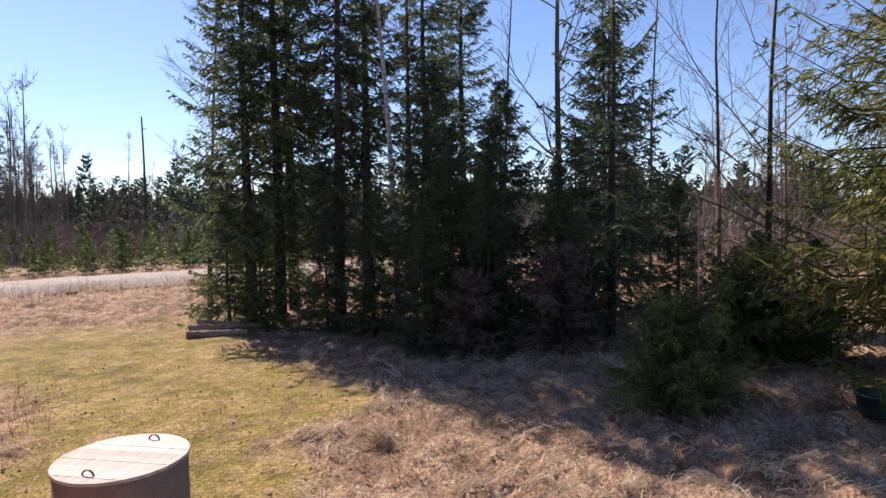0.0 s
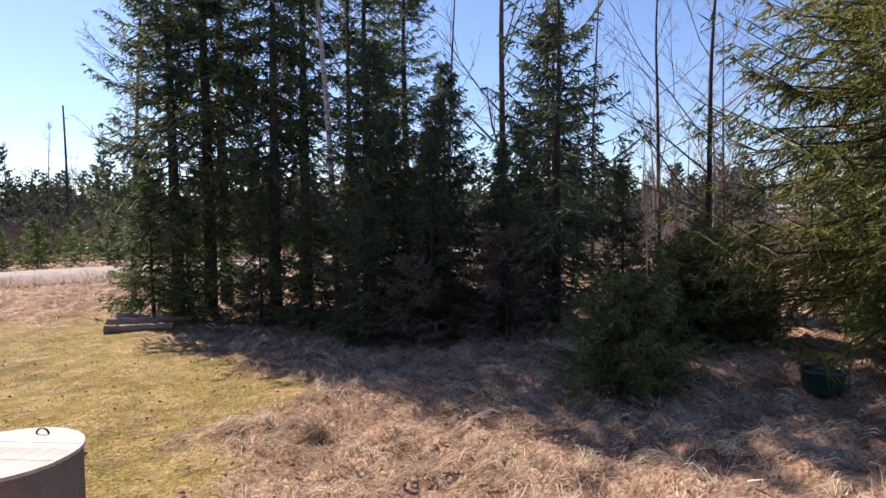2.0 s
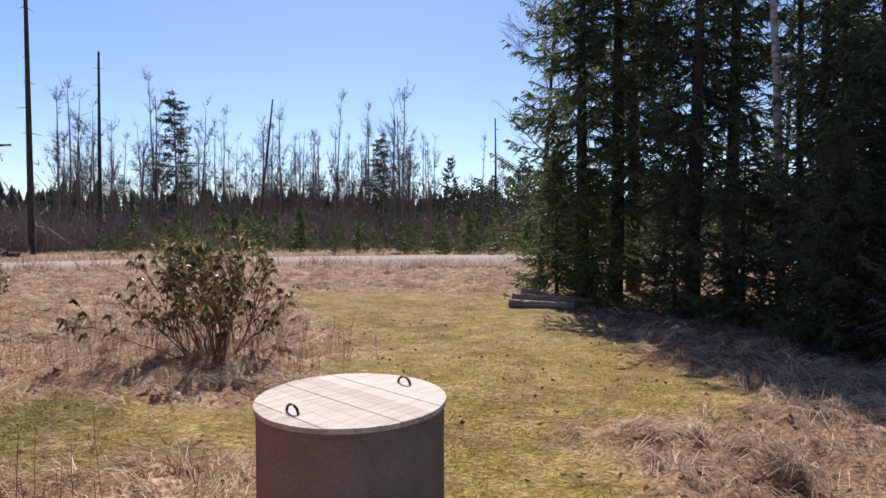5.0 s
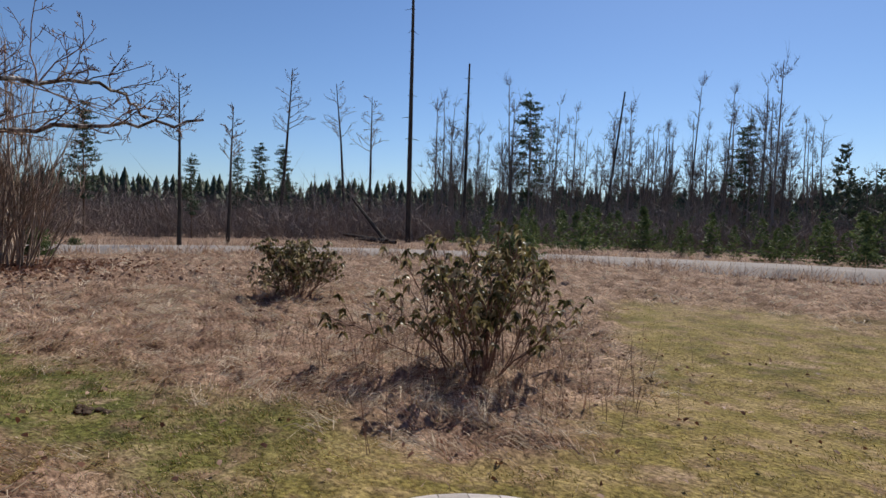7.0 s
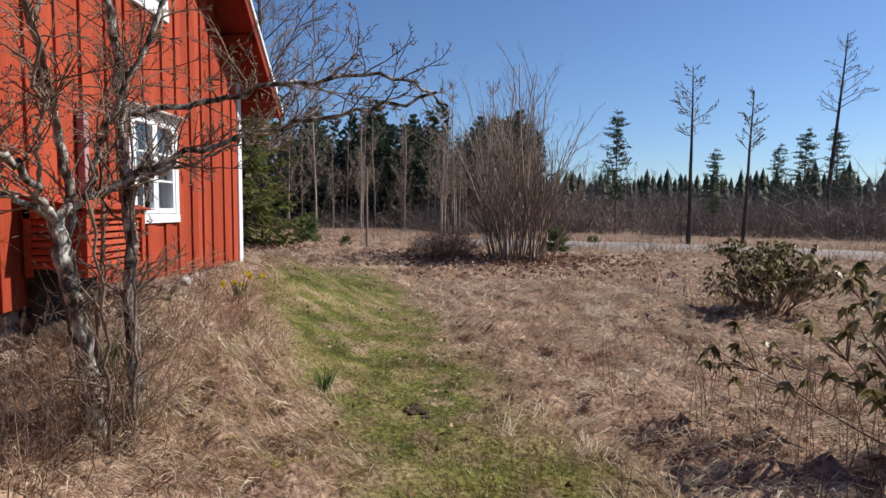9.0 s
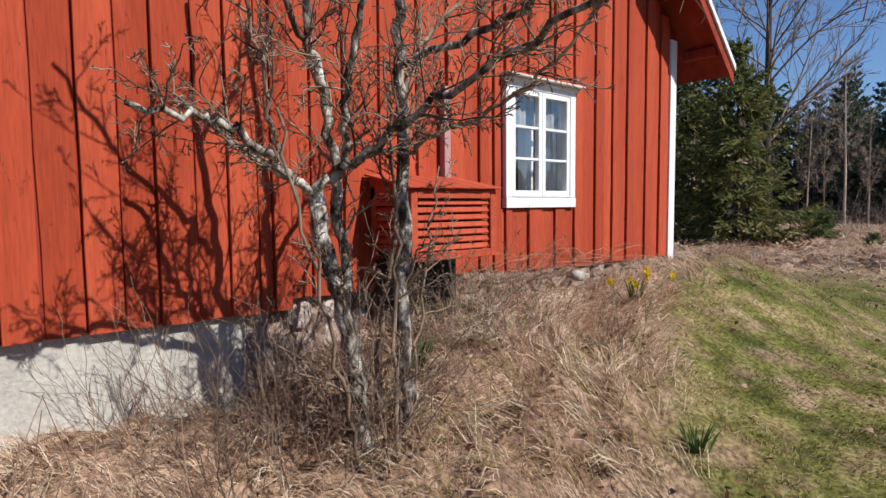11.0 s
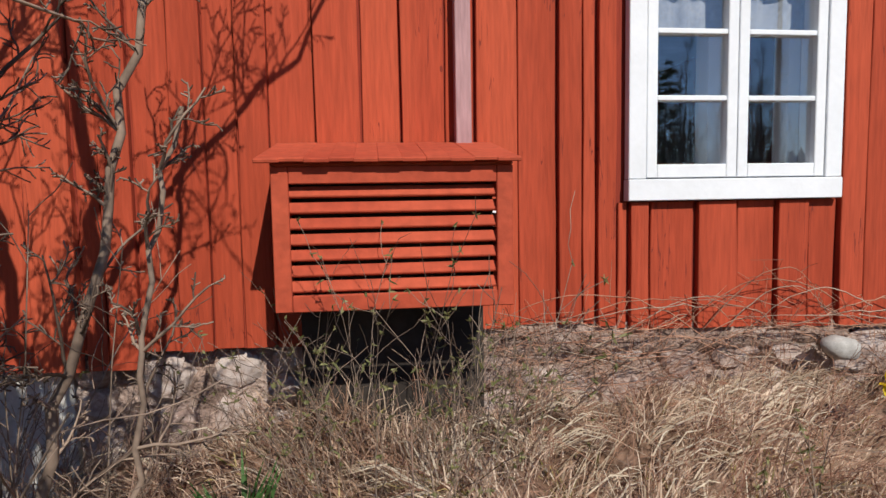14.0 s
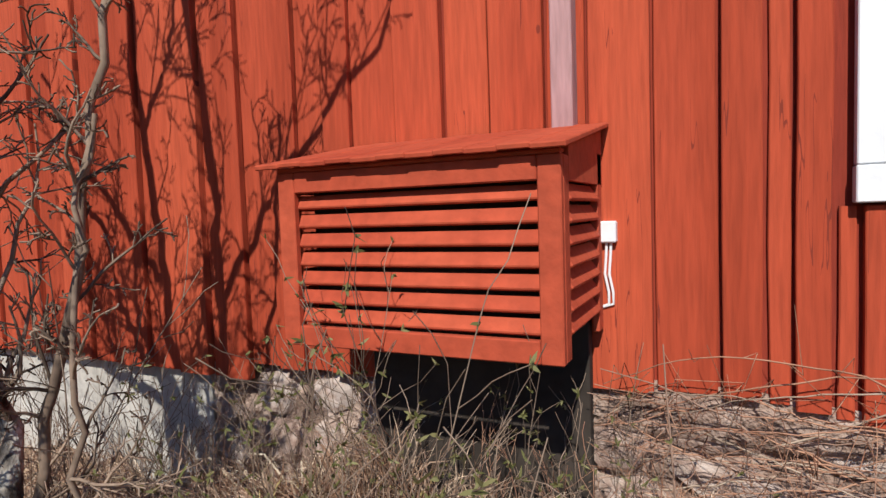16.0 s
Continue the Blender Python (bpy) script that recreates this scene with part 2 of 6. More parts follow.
def ground_material():
    """Matted straw, with moss-green lawn where it is mown, by the world's plan."""
    m = bpy.data.materials.new("field")
    m.use_nodes = True
    n, l = m.node_tree.nodes, m.node_tree.links
    p = n["Principled BSDF"]
    p.inputs["Roughness"].default_value = 0.95
    p.inputs["Specular IOR Level"].default_value = 0.15
    co = n.new("ShaderNodeTexCoord")

    def noise_(scale, detail=5):
        t = n.new("ShaderNodeTexNoise")
        t.inputs["Scale"].default_value, t.inputs["Detail"].default_value = scale, detail
        l.new(co.outputs["Object"], t.inputs["Vector"])
        return t.outputs["Fac"]

    def ramp_(src, stops):
        r = n.new("ShaderNodeValToRGB")
        el = r.color_ramp.elements
        for i, (pos, c) in enumerate(stops):
            e = el[i] if i < 2 else el.new(pos)
            e.position, e.color = pos, (*c, 1)
        l.new(src, r.inputs[0])
        return r.outputs[0]

    def mix_(fac, a, b, kind="MIX"):
        x = n.new("ShaderNodeMix")
        x.data_type, x.blend_type = "RGBA", kind
        if isinstance(fac, float):
            x.inputs[0].default_value = fac
        else:
            l.new(fac, x.inputs[0])
        l.new(a, x.inputs[6])
        l.new(b, x.inputs[7])
        return x.outputs[2]
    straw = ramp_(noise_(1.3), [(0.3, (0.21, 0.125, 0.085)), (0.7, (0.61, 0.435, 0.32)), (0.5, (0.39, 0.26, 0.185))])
    gold = ramp_(noise_(1.7), [(0.32, (0.19, 0.165, 0.04)), (0.68, (0.45, 0.34, 0.16)), (0.5, (0.33, 0.26, 0.08))])
    green = ramp_(noise_(1.9), [(0.32, (0.085, 0.10, 0.024)), (0.68, (0.38, 0.31, 0.15)), (0.5, (0.20, 0.205, 0.055))])
    at2 = n.new("ShaderNodeAttribute")
    at2.attribute_name = "green"
    lawn = mix_(at2.outputs["Fac"], gold, green)
    at = n.new("ShaderNodeAttribute")
    at.attribute_name = "lawn"
    patch = n.new("ShaderNodeMath")
    patch.operation = "MULTIPLY"
    l.new(at.outputs["Fac"], patch.inputs[0])
    l.new(ramp_(noise_(3.3, 6), [(0.30, (0.25, 0.25, 0.25)), (0.52, (1, 1, 1))]), patch.inputs[1])
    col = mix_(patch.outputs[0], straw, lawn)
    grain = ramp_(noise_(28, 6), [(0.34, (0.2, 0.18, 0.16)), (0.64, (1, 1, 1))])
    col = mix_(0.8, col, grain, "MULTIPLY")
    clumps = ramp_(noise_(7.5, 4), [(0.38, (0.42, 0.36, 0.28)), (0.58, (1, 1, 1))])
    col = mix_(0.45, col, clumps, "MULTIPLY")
    l.new(col, p.inputs["Base Color"])
    b = n.new("ShaderNodeBump")
    b.inputs["Strength"].default_value, b.inputs["Distance"].default_value = 0.8, 0.05
    l.new(noise_(18, 8), b.inputs["Height"])
    l.new(b.outputs[0], p.inputs["Normal"])
    return m


def glass_material():
    m = bpy.data.materials.new("window_glass")
    m.use_nodes = True
    n, l = m.node_tree.nodes, m.node_tree.links
    n.remove(n["Principled BSDF"])
    g, t, mix = n.new("ShaderNodeBsdfGlossy"), n.new("ShaderNodeBsdfTransparent"), n.new("ShaderNodeMixShader")
    g.inputs["Roughness"].default_value = 0.01
    mix.inputs[0].default_value = 0.14
    l.new(t.outputs[0], mix.inputs[1])
    l.new(g.outputs[0], mix.inputs[2])
    l.new(mix.outputs[0], n["Material Output"].inputs[0])
    return m


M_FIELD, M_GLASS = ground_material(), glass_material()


# ---- builders ----
def mesh_object(name, verts, faces, mat, parent=None, label="", smooth=False):
    """faces: arrays of quads or triangles, in a list."""
    me = bpy.data.meshes.new(name)
    verts = np.asarray(verts, np.float32)
    faces = [np.asarray(f, np.int32) for f in (faces if isinstance(faces, list) else [faces]) if len(f)]
    loops = np.concatenate([f.ravel() for f in faces])
    sizes = np.concatenate([np.full(len(f), f.shape[1], np.int32) for f in faces])
    me.vertices.add(len(verts))
    me.vertices.foreach_set("co", verts.ravel())
    me.loops.add(len(loops))
    me.loops.foreach_set("vertex_index", loops)
    me.polygons.add(len(sizes))
    me.polygons.foreach_set("loop_start", np.concatenate([[0], np.cumsum(sizes)[:-1]]).astype(np.int32))
    if smooth:
        me.polygons.foreach_set("use_smooth", np.ones(len(sizes), bool))
    me.update(calc_edges=True)
    me.materials.append(mat)
    ob = new(name, me)
    if parent:
        ob.parent = parent
    if label:
        tagged(ob, label)
    return ob


def part(name, bm, mat, parent=None, label="", smooth=False):
    me = bpy.data.meshes.new(name)
    bm.normal_update()
    for f in bm.faces:
        f.smooth = smooth
    bm.to_mesh(me)
    bm.free()
    me.materials.append(mat)
    ob = new(name, me)
    if parent:
        ob.parent = parent
    if label:
        tagged(ob, label)
    return ob


def add_box(bm, x0, x1, y0, y1, z0, z1, bevel=0.0):
    b = bmesh.new()
    bmesh.ops.create_cube(b, size=1)
    for v in b.verts:
        v.co = Vector(((x0 + x1) / 2 + v.co.x * (x1 - x0), (y0 + y1) / 2 + v.co.y * (y1 - y0), (z0 + z1) / 2 + v.co.z * (z1 - z0)))
    if bevel:
        bmesh.ops.bevel(b, geom=list(b.edges), offset=bevel, segments=1, affect="EDGES")
    at = {v: bm.verts.new(v.co) for v in b.verts}
    for f in b.faces:
        bm.faces.new([at[v] for v in f.verts])
    b.free()


def boxes(*specs, bevel=0.0):
    bm = bmesh.new()
    for s in specs:
        add_box(bm, *s, bevel=bevel)
    return bm


def thing(name, label, category, x=0, y=0, z=0, group="", rz=0):
    e = new(name)
    e.matrix_world = pose(x, y, z, 0, 0, rz)
    return tagged(e, label, category, group)


class Tubes:
    """Tapered tubes along lines of points, gathered into one mesh."""

    def __init__(self):
        self.v, self.f, self.n = [], [], 0

    def add(self, pts, r0, r1, sides=4):
        pts = np.asarray(pts, float)
        m = len(pts)
        d = np.gradient(pts, axis=0)
        d /= np.linalg.norm(d, axis=1)[:, None] + 1e-9
        ref = np.array([0.0, 0, 1]) if abs(d[0][2]) < 0.9 else np.array([1.0, 0, 0])
        u = np.cross(d, ref)
        u /= np.linalg.norm(u, axis=1)[:, None] + 1e-9
        w = np.cross(d, u)
        rad = np.linspace(r0, r1, m)[:, None, None]
        a = np.arange(sides) * 2 * math.pi / sides
        ring = pts[:, None, :] + rad * (np.cos(a)[None, :, None] * u[:, None, :] + np.sin(a)[None, :, None] * w[:, None, :])
        self.v.append(ring.reshape(-1, 3))
        i = np.arange(m - 1)[:, None] * sides + np.arange(sides)[None, :]
        j = np.arange(m - 1)[:, None] * sides + (np.arange(sides)[None, :] + 1) % sides
        self.f.append((np.stack([i, j, j + sides, i + sides], -1).reshape(-1, 4)) + self.n)
        self.n += m * sides

    def split(self, rest):
        """Keeps the first tube and moves the others to another bundle."""
        off = len(self.v[0])
        for v, f in zip(self.v[1:], self.f[1:]):
            rest.v.append(v)
            rest.f.append(f - off + rest.n)
            off += len(v)
            rest.n += len(v)
        self.v, self.f, self.n = self.v[:1], self.f[:1], len(self.v[0])

    def object(self, name, mat, parent=None, label=""):
        return mesh_object(name, np.concatenate(self.v), np.concatenate(self.f), mat, parent, label, smooth=True)


def wander(r, start, direction, length, steps, curl=0.25, lift=0.0):
    p, d = np.array(start, float), np.array(direction, float)
    d /= np.linalg.norm(d)
    out = [p.copy()]
    for _ in range(steps):
        d = d + r.normal(0, curl, 3) * 0.6 + np.array([0, 0, lift])
        d /= np.linalg.norm(d)
        p = p + d * length / steps
        out.append(p.copy())
    return np.array(out)


def side_way(r, d, angle):
    """A direction that leaves d at about the angle."""
    k = r.normal(0, 1, 3)
    k -= k.dot(d) * d
    k /= np.linalg.norm(k) + 1e-9
    return d * math.cos(angle) + k * math.sin(angle)


def branching(tubes, r, start, direction, length, radius, level, curl=0.25, lift=0.02, kids=4, sides=5, angle=0.8, ratio=0.55, first=0.25, thin=0.0015):
    steps = 6 if level > 1 else 4
    pts = wander(r, start, direction, length, steps, curl, lift)
    tubes[0 if level >= 3 else 1].add(pts, radius, max(radius * 0.35, thin), sides if level > 1 else 3)
    if level <= 0:
        return
    for k in range(kids):
        s = first + (1 - first) * (k + r.random()) / kids
        i = min(int(s * steps), steps - 1)
        q = pts[i] + (pts[i + 1] - pts[i]) * (s * steps - i)
        d = (pts[i + 1] - pts[i]) / (np.linalg.norm(pts[i + 1] - pts[i]) + 1e-9)
        branching(tubes, r, q, side_way(r, d, angle * r.uniform(0.6, 1.2)), length * ratio * r.uniform(0.6, 1.15) * (1.1 - 0.5 * s), max(radius * 0.5 * (1.1 - 0.5 * s), thin), level - 1, curl, lift, kids, sides, angle, ratio, first, thin)


def blades(base, tip, width, bend=0.0, r=None):
    """Quads from base to tip, narrower at the tip: a blade with one knee each."""
    base, tip = np.asarray(base, float), np.asarray(tip, float)
    d = tip - base
    n = len(base)
    rr = r.normal(0, 1, (n, 3)) if r is not None else np.tile([0.0, 0, 1], (n, 1))
    s = np.cross(d, rr)
    s /= np.linalg.norm(s, axis=1)[:, None] + 1e-9
    w = np.broadcast_to(np.asarray(width, float).reshape(-1, 1), (n, 1))
    mid = base + d * 0.55
    mid[:, 2] += bend * np.linalg.norm(d, axis=1)
    v = np.stack([base - s * w / 2, base + s * w / 2, mid + s * w * 0.45, mid - s * w * 0.45, tip], 1).reshape(-1, 3)
    i = np.arange(n)[:, None] * 5
    return v, i + np.array([[0, 1, 2, 3]]), i + np.array([[3, 2, 4]])


def slivers(base, tip, width, r):
    """Triangles from base to tip: the cheapest blades, for the distance and for short grass."""
    base, tip = np.asarray(base, float), np.asarray(tip, float)
    s = np.cross(tip - base, r.normal(0, 1, base.shape))
    s /= np.linalg.norm(s, axis=1)[:, None] + 1e-9
    w = np.broadcast_to(np.asarray(width, float).reshape(-1, 1), (len(base), 1))
    v = np.stack([base - s * w / 2, base + s * w / 2, tip], 1).reshape(-1, 3)
    return v, np.zeros((0, 4), int), np.arange(len(base))[:, None] * 3 + np.array([[0, 1, 2]])


def spruce_mesh(r, h, rad, clear=0.03, spacing=0.22, twigs=10, width=0.05, gaps=0.0, top=0.9, droop=0.25, per=(5, 8), cheap=False, sprays=0, open_to=0.0):
    """Points of one spruce: trunk and limb tubes, and the fans of needled twigs."""
    tr = Tubes()
    zz = np.linspace(-0.15, h, 9)
    sway = np.stack([np.cumsum(r.normal(0, 0.012 * h / 8, 9)), np.cumsum(r.normal(0, 0.012 * h / 8, 9)), zz], 1)
    tr.add(sway, 0.012 * h + 0.015, 0.008, 7)
    lim = Tubes()
    B, T, W = [], [], []
    z = clear * h
    while z < h * 0.985:
        u = z / h
        L0 = rad * min(1.0, 1.15 * (1 - u) ** top + 0.02) * (0.75 if u < 0.08 else 1)
        for k in range(r.integers(*per)):
            if r.random() < (0.66 if u < open_to else gaps):
                continue
            a = r.uniform(0, 2 * math.pi)
            L = L0 * r.uniform(0.65, 1.15) + 0.06
            up = 0.7 * u ** 2 + r.normal(0, 0.08)
            s = np.linspace(0, 1, 7)
            out = s * L
            zl = z + up * out - droop * L * np.sin(s * math.pi * 0.62) * (1 - u) + 0.18 * L * s ** 3
            sx, sy = np.interp(z, zz, sway[:, 0]), np.interp(z, zz, sway[:, 1])
            P = np.stack([sx + out * math.cos(a), sy + out * math.sin(a), zl], 1)
            lim.add(P[::2], 0.004 + 0.008 * L, 0.003, 3)
            m = max(4, int(twigs * (0.4 + L / rad)))
            ss = np.sort(r.uniform(0.12, 1.0, m))
            pb = np.stack([np.interp(ss, s, P[:, c]) for c in range(3)], 1)
            sd = np.where(np.arange(m) % 2, 1, -1)[:, None]
            fw = np.array([math.cos(a), math.sin(a), 0])
            sw = np.array([-math.sin(a), math.cos(a), 0])
            tl = ((0.32 * L * (1.08 - ss) + 0.09) * r.uniform(0.6, 1.2, m))[:, None]
            d = fw * r.uniform(0.45, 0.95, (m, 1)) + sw * sd * r.uniform(0.5, 1.0, (m, 1)) + np.array([0, 0, 1]) * r.normal(-0.35, 0.3, (m, 1))
            tp = pb + d * tl
            B += [pb, P[3:-1]]
            T += [tp, P[4:]]
            W += [np.full(m, width) * r.uniform(0.7, 1.3, m), np.full(3, width * 1.1)]
            q = (pb + tp) / 2
            e = q + (d * 0.4 + r.normal(0, 0.45, (m, 3)) + np.array([0, 0, -0.25])) * tl * 0.55
            B.append(q)
            T.append(e)
            W.append(np.full(m, width * 0.8))
            if sprays:
                k_ = np.repeat(np.arange(m), sprays)
                f_ = r.uniform(0.1, 1.0, len(k_))[:, None]
                c_ = pb[k_] + (tp - pb)[k_] * f_
                w_ = r.normal(0, 0.5, (len(k_), 3)) + d[k_] * 0.8 + np.array([0, 0, -0.35])
                B.append(c_)
                T.append(c_ + w_ / np.linalg.norm(w_, axis=1)[:, None] * (0.05 + 0.38 * tl[k_] * (1.1 - f_)) * r.uniform(0.7, 1.3, (len(k_), 1)))
                W.append(np.full(len(k_), width * 0.75))
        z += spacing * r.uniform(0.7, 1.3) * (0.6 + 0.6 * (1 - u))
    B, T, W = np.concatenate(B), np.concatenate(T), np.concatenate(W)
    v, q, t = slivers(B, T, W * 1.3, r) if cheap else blades(B, T, W, 0.0, r)
    return tr, lim, (v, q, t)


def spruce(name, label, r, mat=None, group="", parts_only=False, **kw):
    e = thing(name, label, "spruce tree", group=group)
    tr, lim, (v, q, t) = spruce_mesh(r, **kw)
    tr.object("trunk", M_BARKD, e)
    tagged(lim.object("bough_frame", M_BARKD, e), kind="stuff")
    mesh_object("crown", v, [q, t], mat or M_NEEDLE, e)
    return e


def smooth(a, b, x):
    t = np.clip((np.asarray(x, float) - a) / (b - a), 0, 1)
    return t * t * (3 - 2 * t)


def bank(x, y):
    """The raised bed along the gable wall."""
    hx = 0.32 + 0.28 * smooth(2.2, 3.4, x) + 0.22 * smooth(4.6, 7.6, x)
    hx = hx * (1 - 0.75 * smooth(8.2, 11.0, x)) * smooth(-1.2, 1.2, x)
    return hx * smooth(-2.3, -0.25, y)


def height(x, y):
    x, y = np.asarray(x, float), np.asarray(y, float)
    z = bank(x, y)
    z = z - 0.2 * smooth(-3, -8, y) * (1 - smooth(3, 9, x))
    z = z + 0.22 * smooth(-5, -9.5, x)
    hum = np.sin(x * 7.3 + 2.1 * np.sin(y * 2.9)) * np.sin(y * 8.1 + 1.7 * np.sin(x * 3.7)) + 0.6 * np.sin(x * 13.1 + y * 5.0) * np.sin(y * 12.3 - x * 4.0)
    z = z + 0.085 * hum * (1 - lawn_mask(x, y)) * (np.abs(x) < 25) * (np.abs(y) < 25)
    z = z + 0.035 * np.sin(x * 1.3 + 0.7 * y) * np.cos(y * 1.1 - 0.4 * x) + 0.02 * np.sin(x * 3.1) * np.sin(y * 2.7 + 1)
    return z


def lawn_mask(x, y):
    """1 on the mown strip, 0 in the dry grass."""
    x, y = np.asarray(x, float), np.asarray(y, float)
    w = 0.22 * np.sin(x * 2.1 + y) + 0.18 * np.sin(y * 2.7 - x * 1.3) + 0.16 * np.sin(x * 6.3 + 2 * np.sin(y * 4.1)) * np.sin(y * 5.7 + np.sin(x * 3.3))
    line = np.interp(x, [-1, 1, 2.7, 4.2, 5.6, 9, 13], [-3.8, -4.0, -4.1, -3.6, -3.2, -2.4, -1.5])
    low = np.interp(x, [-1, 1, 2.7, 4.2, 5.0, 5.6, 8, 10.5, 13], [-2.0, -2.6, -2.5, -1.85, -1.35, -0.85, -0.4, 0.0, 0.4])
    path = smooth(-0.45, 0.45, y - line + 0.6 * w) * smooth(-0.4, 0.4, low - y + 0.6 * w) * (1 - smooth(11, 16, x)) * smooth(-2.2, -1.7, x)
    right = np.interp(y, [-20, -12.4, -7.7, -5.0, -4.2, -3.7, -2.9, 1], [4.6, 3.9, 1.1, 1.0, 1.4, 3.0, 0.4, 0.3])
    left = np.interp(y, [-16, -11, -5.4, -4.6, -3.9, -1.6, 2], [-2.0, -2.4, -3.9, -3.6, -2.3, -1.9, -1.8])
    yard = smooth(-0.5, 0.5, right - x + 1.2 * w) * smooth(-0.5, 0.5, x - left + 1.2 * w) * smooth(-17, -13.0, y + 2 * w)
    return np.clip(np.maximum(path, yard * (y < 4)), 0, 1)


# ---- ground ----
def build_ground():
    gx = np.concatenate([-np.geomspace(700, 17, 14), np.arange(-16, 22.01, 0.15), np.geomspace(23, 700, 14)])
    gy = np.concatenate([-np.geomspace(700, 23, 14), np.arange(-22, 6.01, 0.15), np.geomspace(7, 700, 14)])
    X, Y = np.meshgrid(gx, gy)
    rough = rng.normal(0, 1, X.shape)
    rough = (rough + np.roll(rough, 1, 0) + np.roll(rough, 1, 1) + np.roll(rough, -1, 0)) / 4
    L = lawn_mask(X, Y)
    near = (np.abs(X) < 25) & (np.abs(Y) < 25)
    Z = height(X, Y) + rough * near * (0.006 + 0.028 * (1 - L)) * (smooth(0.3, 1.2, np.hypot(X + 0.39, Y + 2.29) - 0.2))
    n, m = X.shape
    i = np.arange(n - 1)[:, None] * m + np.arange(m - 1)[None, :]
    f = np.stack([i, i + 1, i + m + 1, i + m], -1).reshape(-1, 4)
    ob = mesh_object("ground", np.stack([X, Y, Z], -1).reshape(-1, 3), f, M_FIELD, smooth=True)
    at = ob.data.attributes.new("lawn", "FLOAT", "POINT")
    at.data.foreach_set("value", L.ravel().astype(np.float32))
    at = ob.data.attributes.new("green", "FLOAT", "POINT")
    at.data.foreach_set("value", smooth(0.0, 3.0, X + 0.5 * Y + 1.0).ravel().astype(np.float32))
    tagged(ob, "uneven yard of matted dry grass with strips of mossy lawn", "ground", kind="structure")


build_ground()


def build_road():
    line = [(60, 48), (42, 28), (33, 14), (29.0, 4), (27.2, -5), (24.2, -13), (19, -19.5), (12, -24), (4, -27.5), (-4, -29), (-16, -29.5), (-40, -32), (-80, -40)]
    line = np.array(line, float)
    s = np.linspace(0, len(line) - 1, 90)
    P = np.stack([np.interp(s, np.arange(len(line)), line[:, c]) for c in (0, 1)], 1)
    for _ in range(6):
        P[1:-1] = (P[:-2] + P[1:-1] * 2 + P[2:]) / 4
    d = np.gradient(P, axis=0)
    d /= np.linalg.norm(d, axis=1)[:, None]
    nrm = np.stack([-d[:, 1], d[:, 0]], 1)
    offs = [-2.6, -1.9, -1.0, 0, 1.0, 1.9, 2.6]
    zo = [-0.1, 0.18, 0.20, 0.25, 0.20, 0.18, -0.1]
    v = []
    for o, z in zip(offs, zo):
        q = P + nrm * (o + rng.normal(0, 0.06, (len(P), 1)))
        v.append(np.column_stack([q, height(q[:, 0], q[:, 1]) * 0 - 0.05 + z]))
    V = np.stack(v, 1).reshape(-1, 3)
    k = len(offs)
    i = np.arange(len(P) - 1)[:, None] * k + np.arange(k - 1)[None, :]
    ob = mesh_object("road", V, np.stack([i, i + k, i + k + 1, i + 1], -1).reshape(-1, 4), M_ROAD, smooth=True)
    tagged(ob, "pale gravel road with worn edges curving past the yard", "road", kind="structure")
    return P, nrm


ROAD_LINE = build_road()

# ---- house ----
WX0, WX1, RIDGE_X, EAVE_Z, SLOPE = 0.55, 7.53, 3.89, 3.42, 0.87
HOUSE_D = 8.0


def roof_z(x):
    return EAVE_Z + SLOPE * (WX1 - max(x, 2 * RIDGE_X - x))


def wall_slab(x0, x1, z0, z1):
    """A strip of the gable wall, its top cut by the roof where z1 is None."""
    bm = bmesh.new()
    xs = [x0, x1] if z1 is not None or not x0 < RIDGE_X < x1 else [x0, RIDGE_X, x1]
    front, back = [], []
    for y, out in ((0.0, front), (0.2, back)):
        out += [bm.verts.new((x, y, z0)) for x in xs] + [bm.verts.new((x, y, z1 if z1 is not None else roof_z(x))) for x in reversed(xs)]
    bm.faces.new(front)
    bm.faces.new(back[::-1])
    k = len(front)
    for i in range(k):
        bm.faces.new([front[i], back[i], back[(i + 1) % k], front[(i + 1) % k]][::-1])
    return bm


WIN = (4.72, 5.57, 1.52, 2.51)
ATT = (4.74, 5.44, 3.56, 4.2)


def merge(bms):
    out = bmesh.new()
    for b in bms:
        at = {v: out.verts.new(v.co) for v in b.verts}
        for f in b.faces:
            out.faces.new([at[v] for v in f.verts])
        b.free()
    return out


def siding_bottom(x):
    return 0.888 if x < 2.68 else 0.945 + 0.045 * float(smooth(3.4, 4.1, x) * (1 - smooth(4.3, 4.9, x))) - 0.018 * float(smooth(5.0, 5.8, x))


# Backing wall coloured darker than its boards to deepen the shadow lines between them.
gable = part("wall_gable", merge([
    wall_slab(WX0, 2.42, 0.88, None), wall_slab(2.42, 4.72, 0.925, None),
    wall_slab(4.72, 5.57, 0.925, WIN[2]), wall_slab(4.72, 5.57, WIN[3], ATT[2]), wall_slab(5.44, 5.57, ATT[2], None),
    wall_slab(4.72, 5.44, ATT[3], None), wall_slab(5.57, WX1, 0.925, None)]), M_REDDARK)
tagged(gable, "falu-red gable wall of vertical boards over a stone footing", "wall", kind="structure")


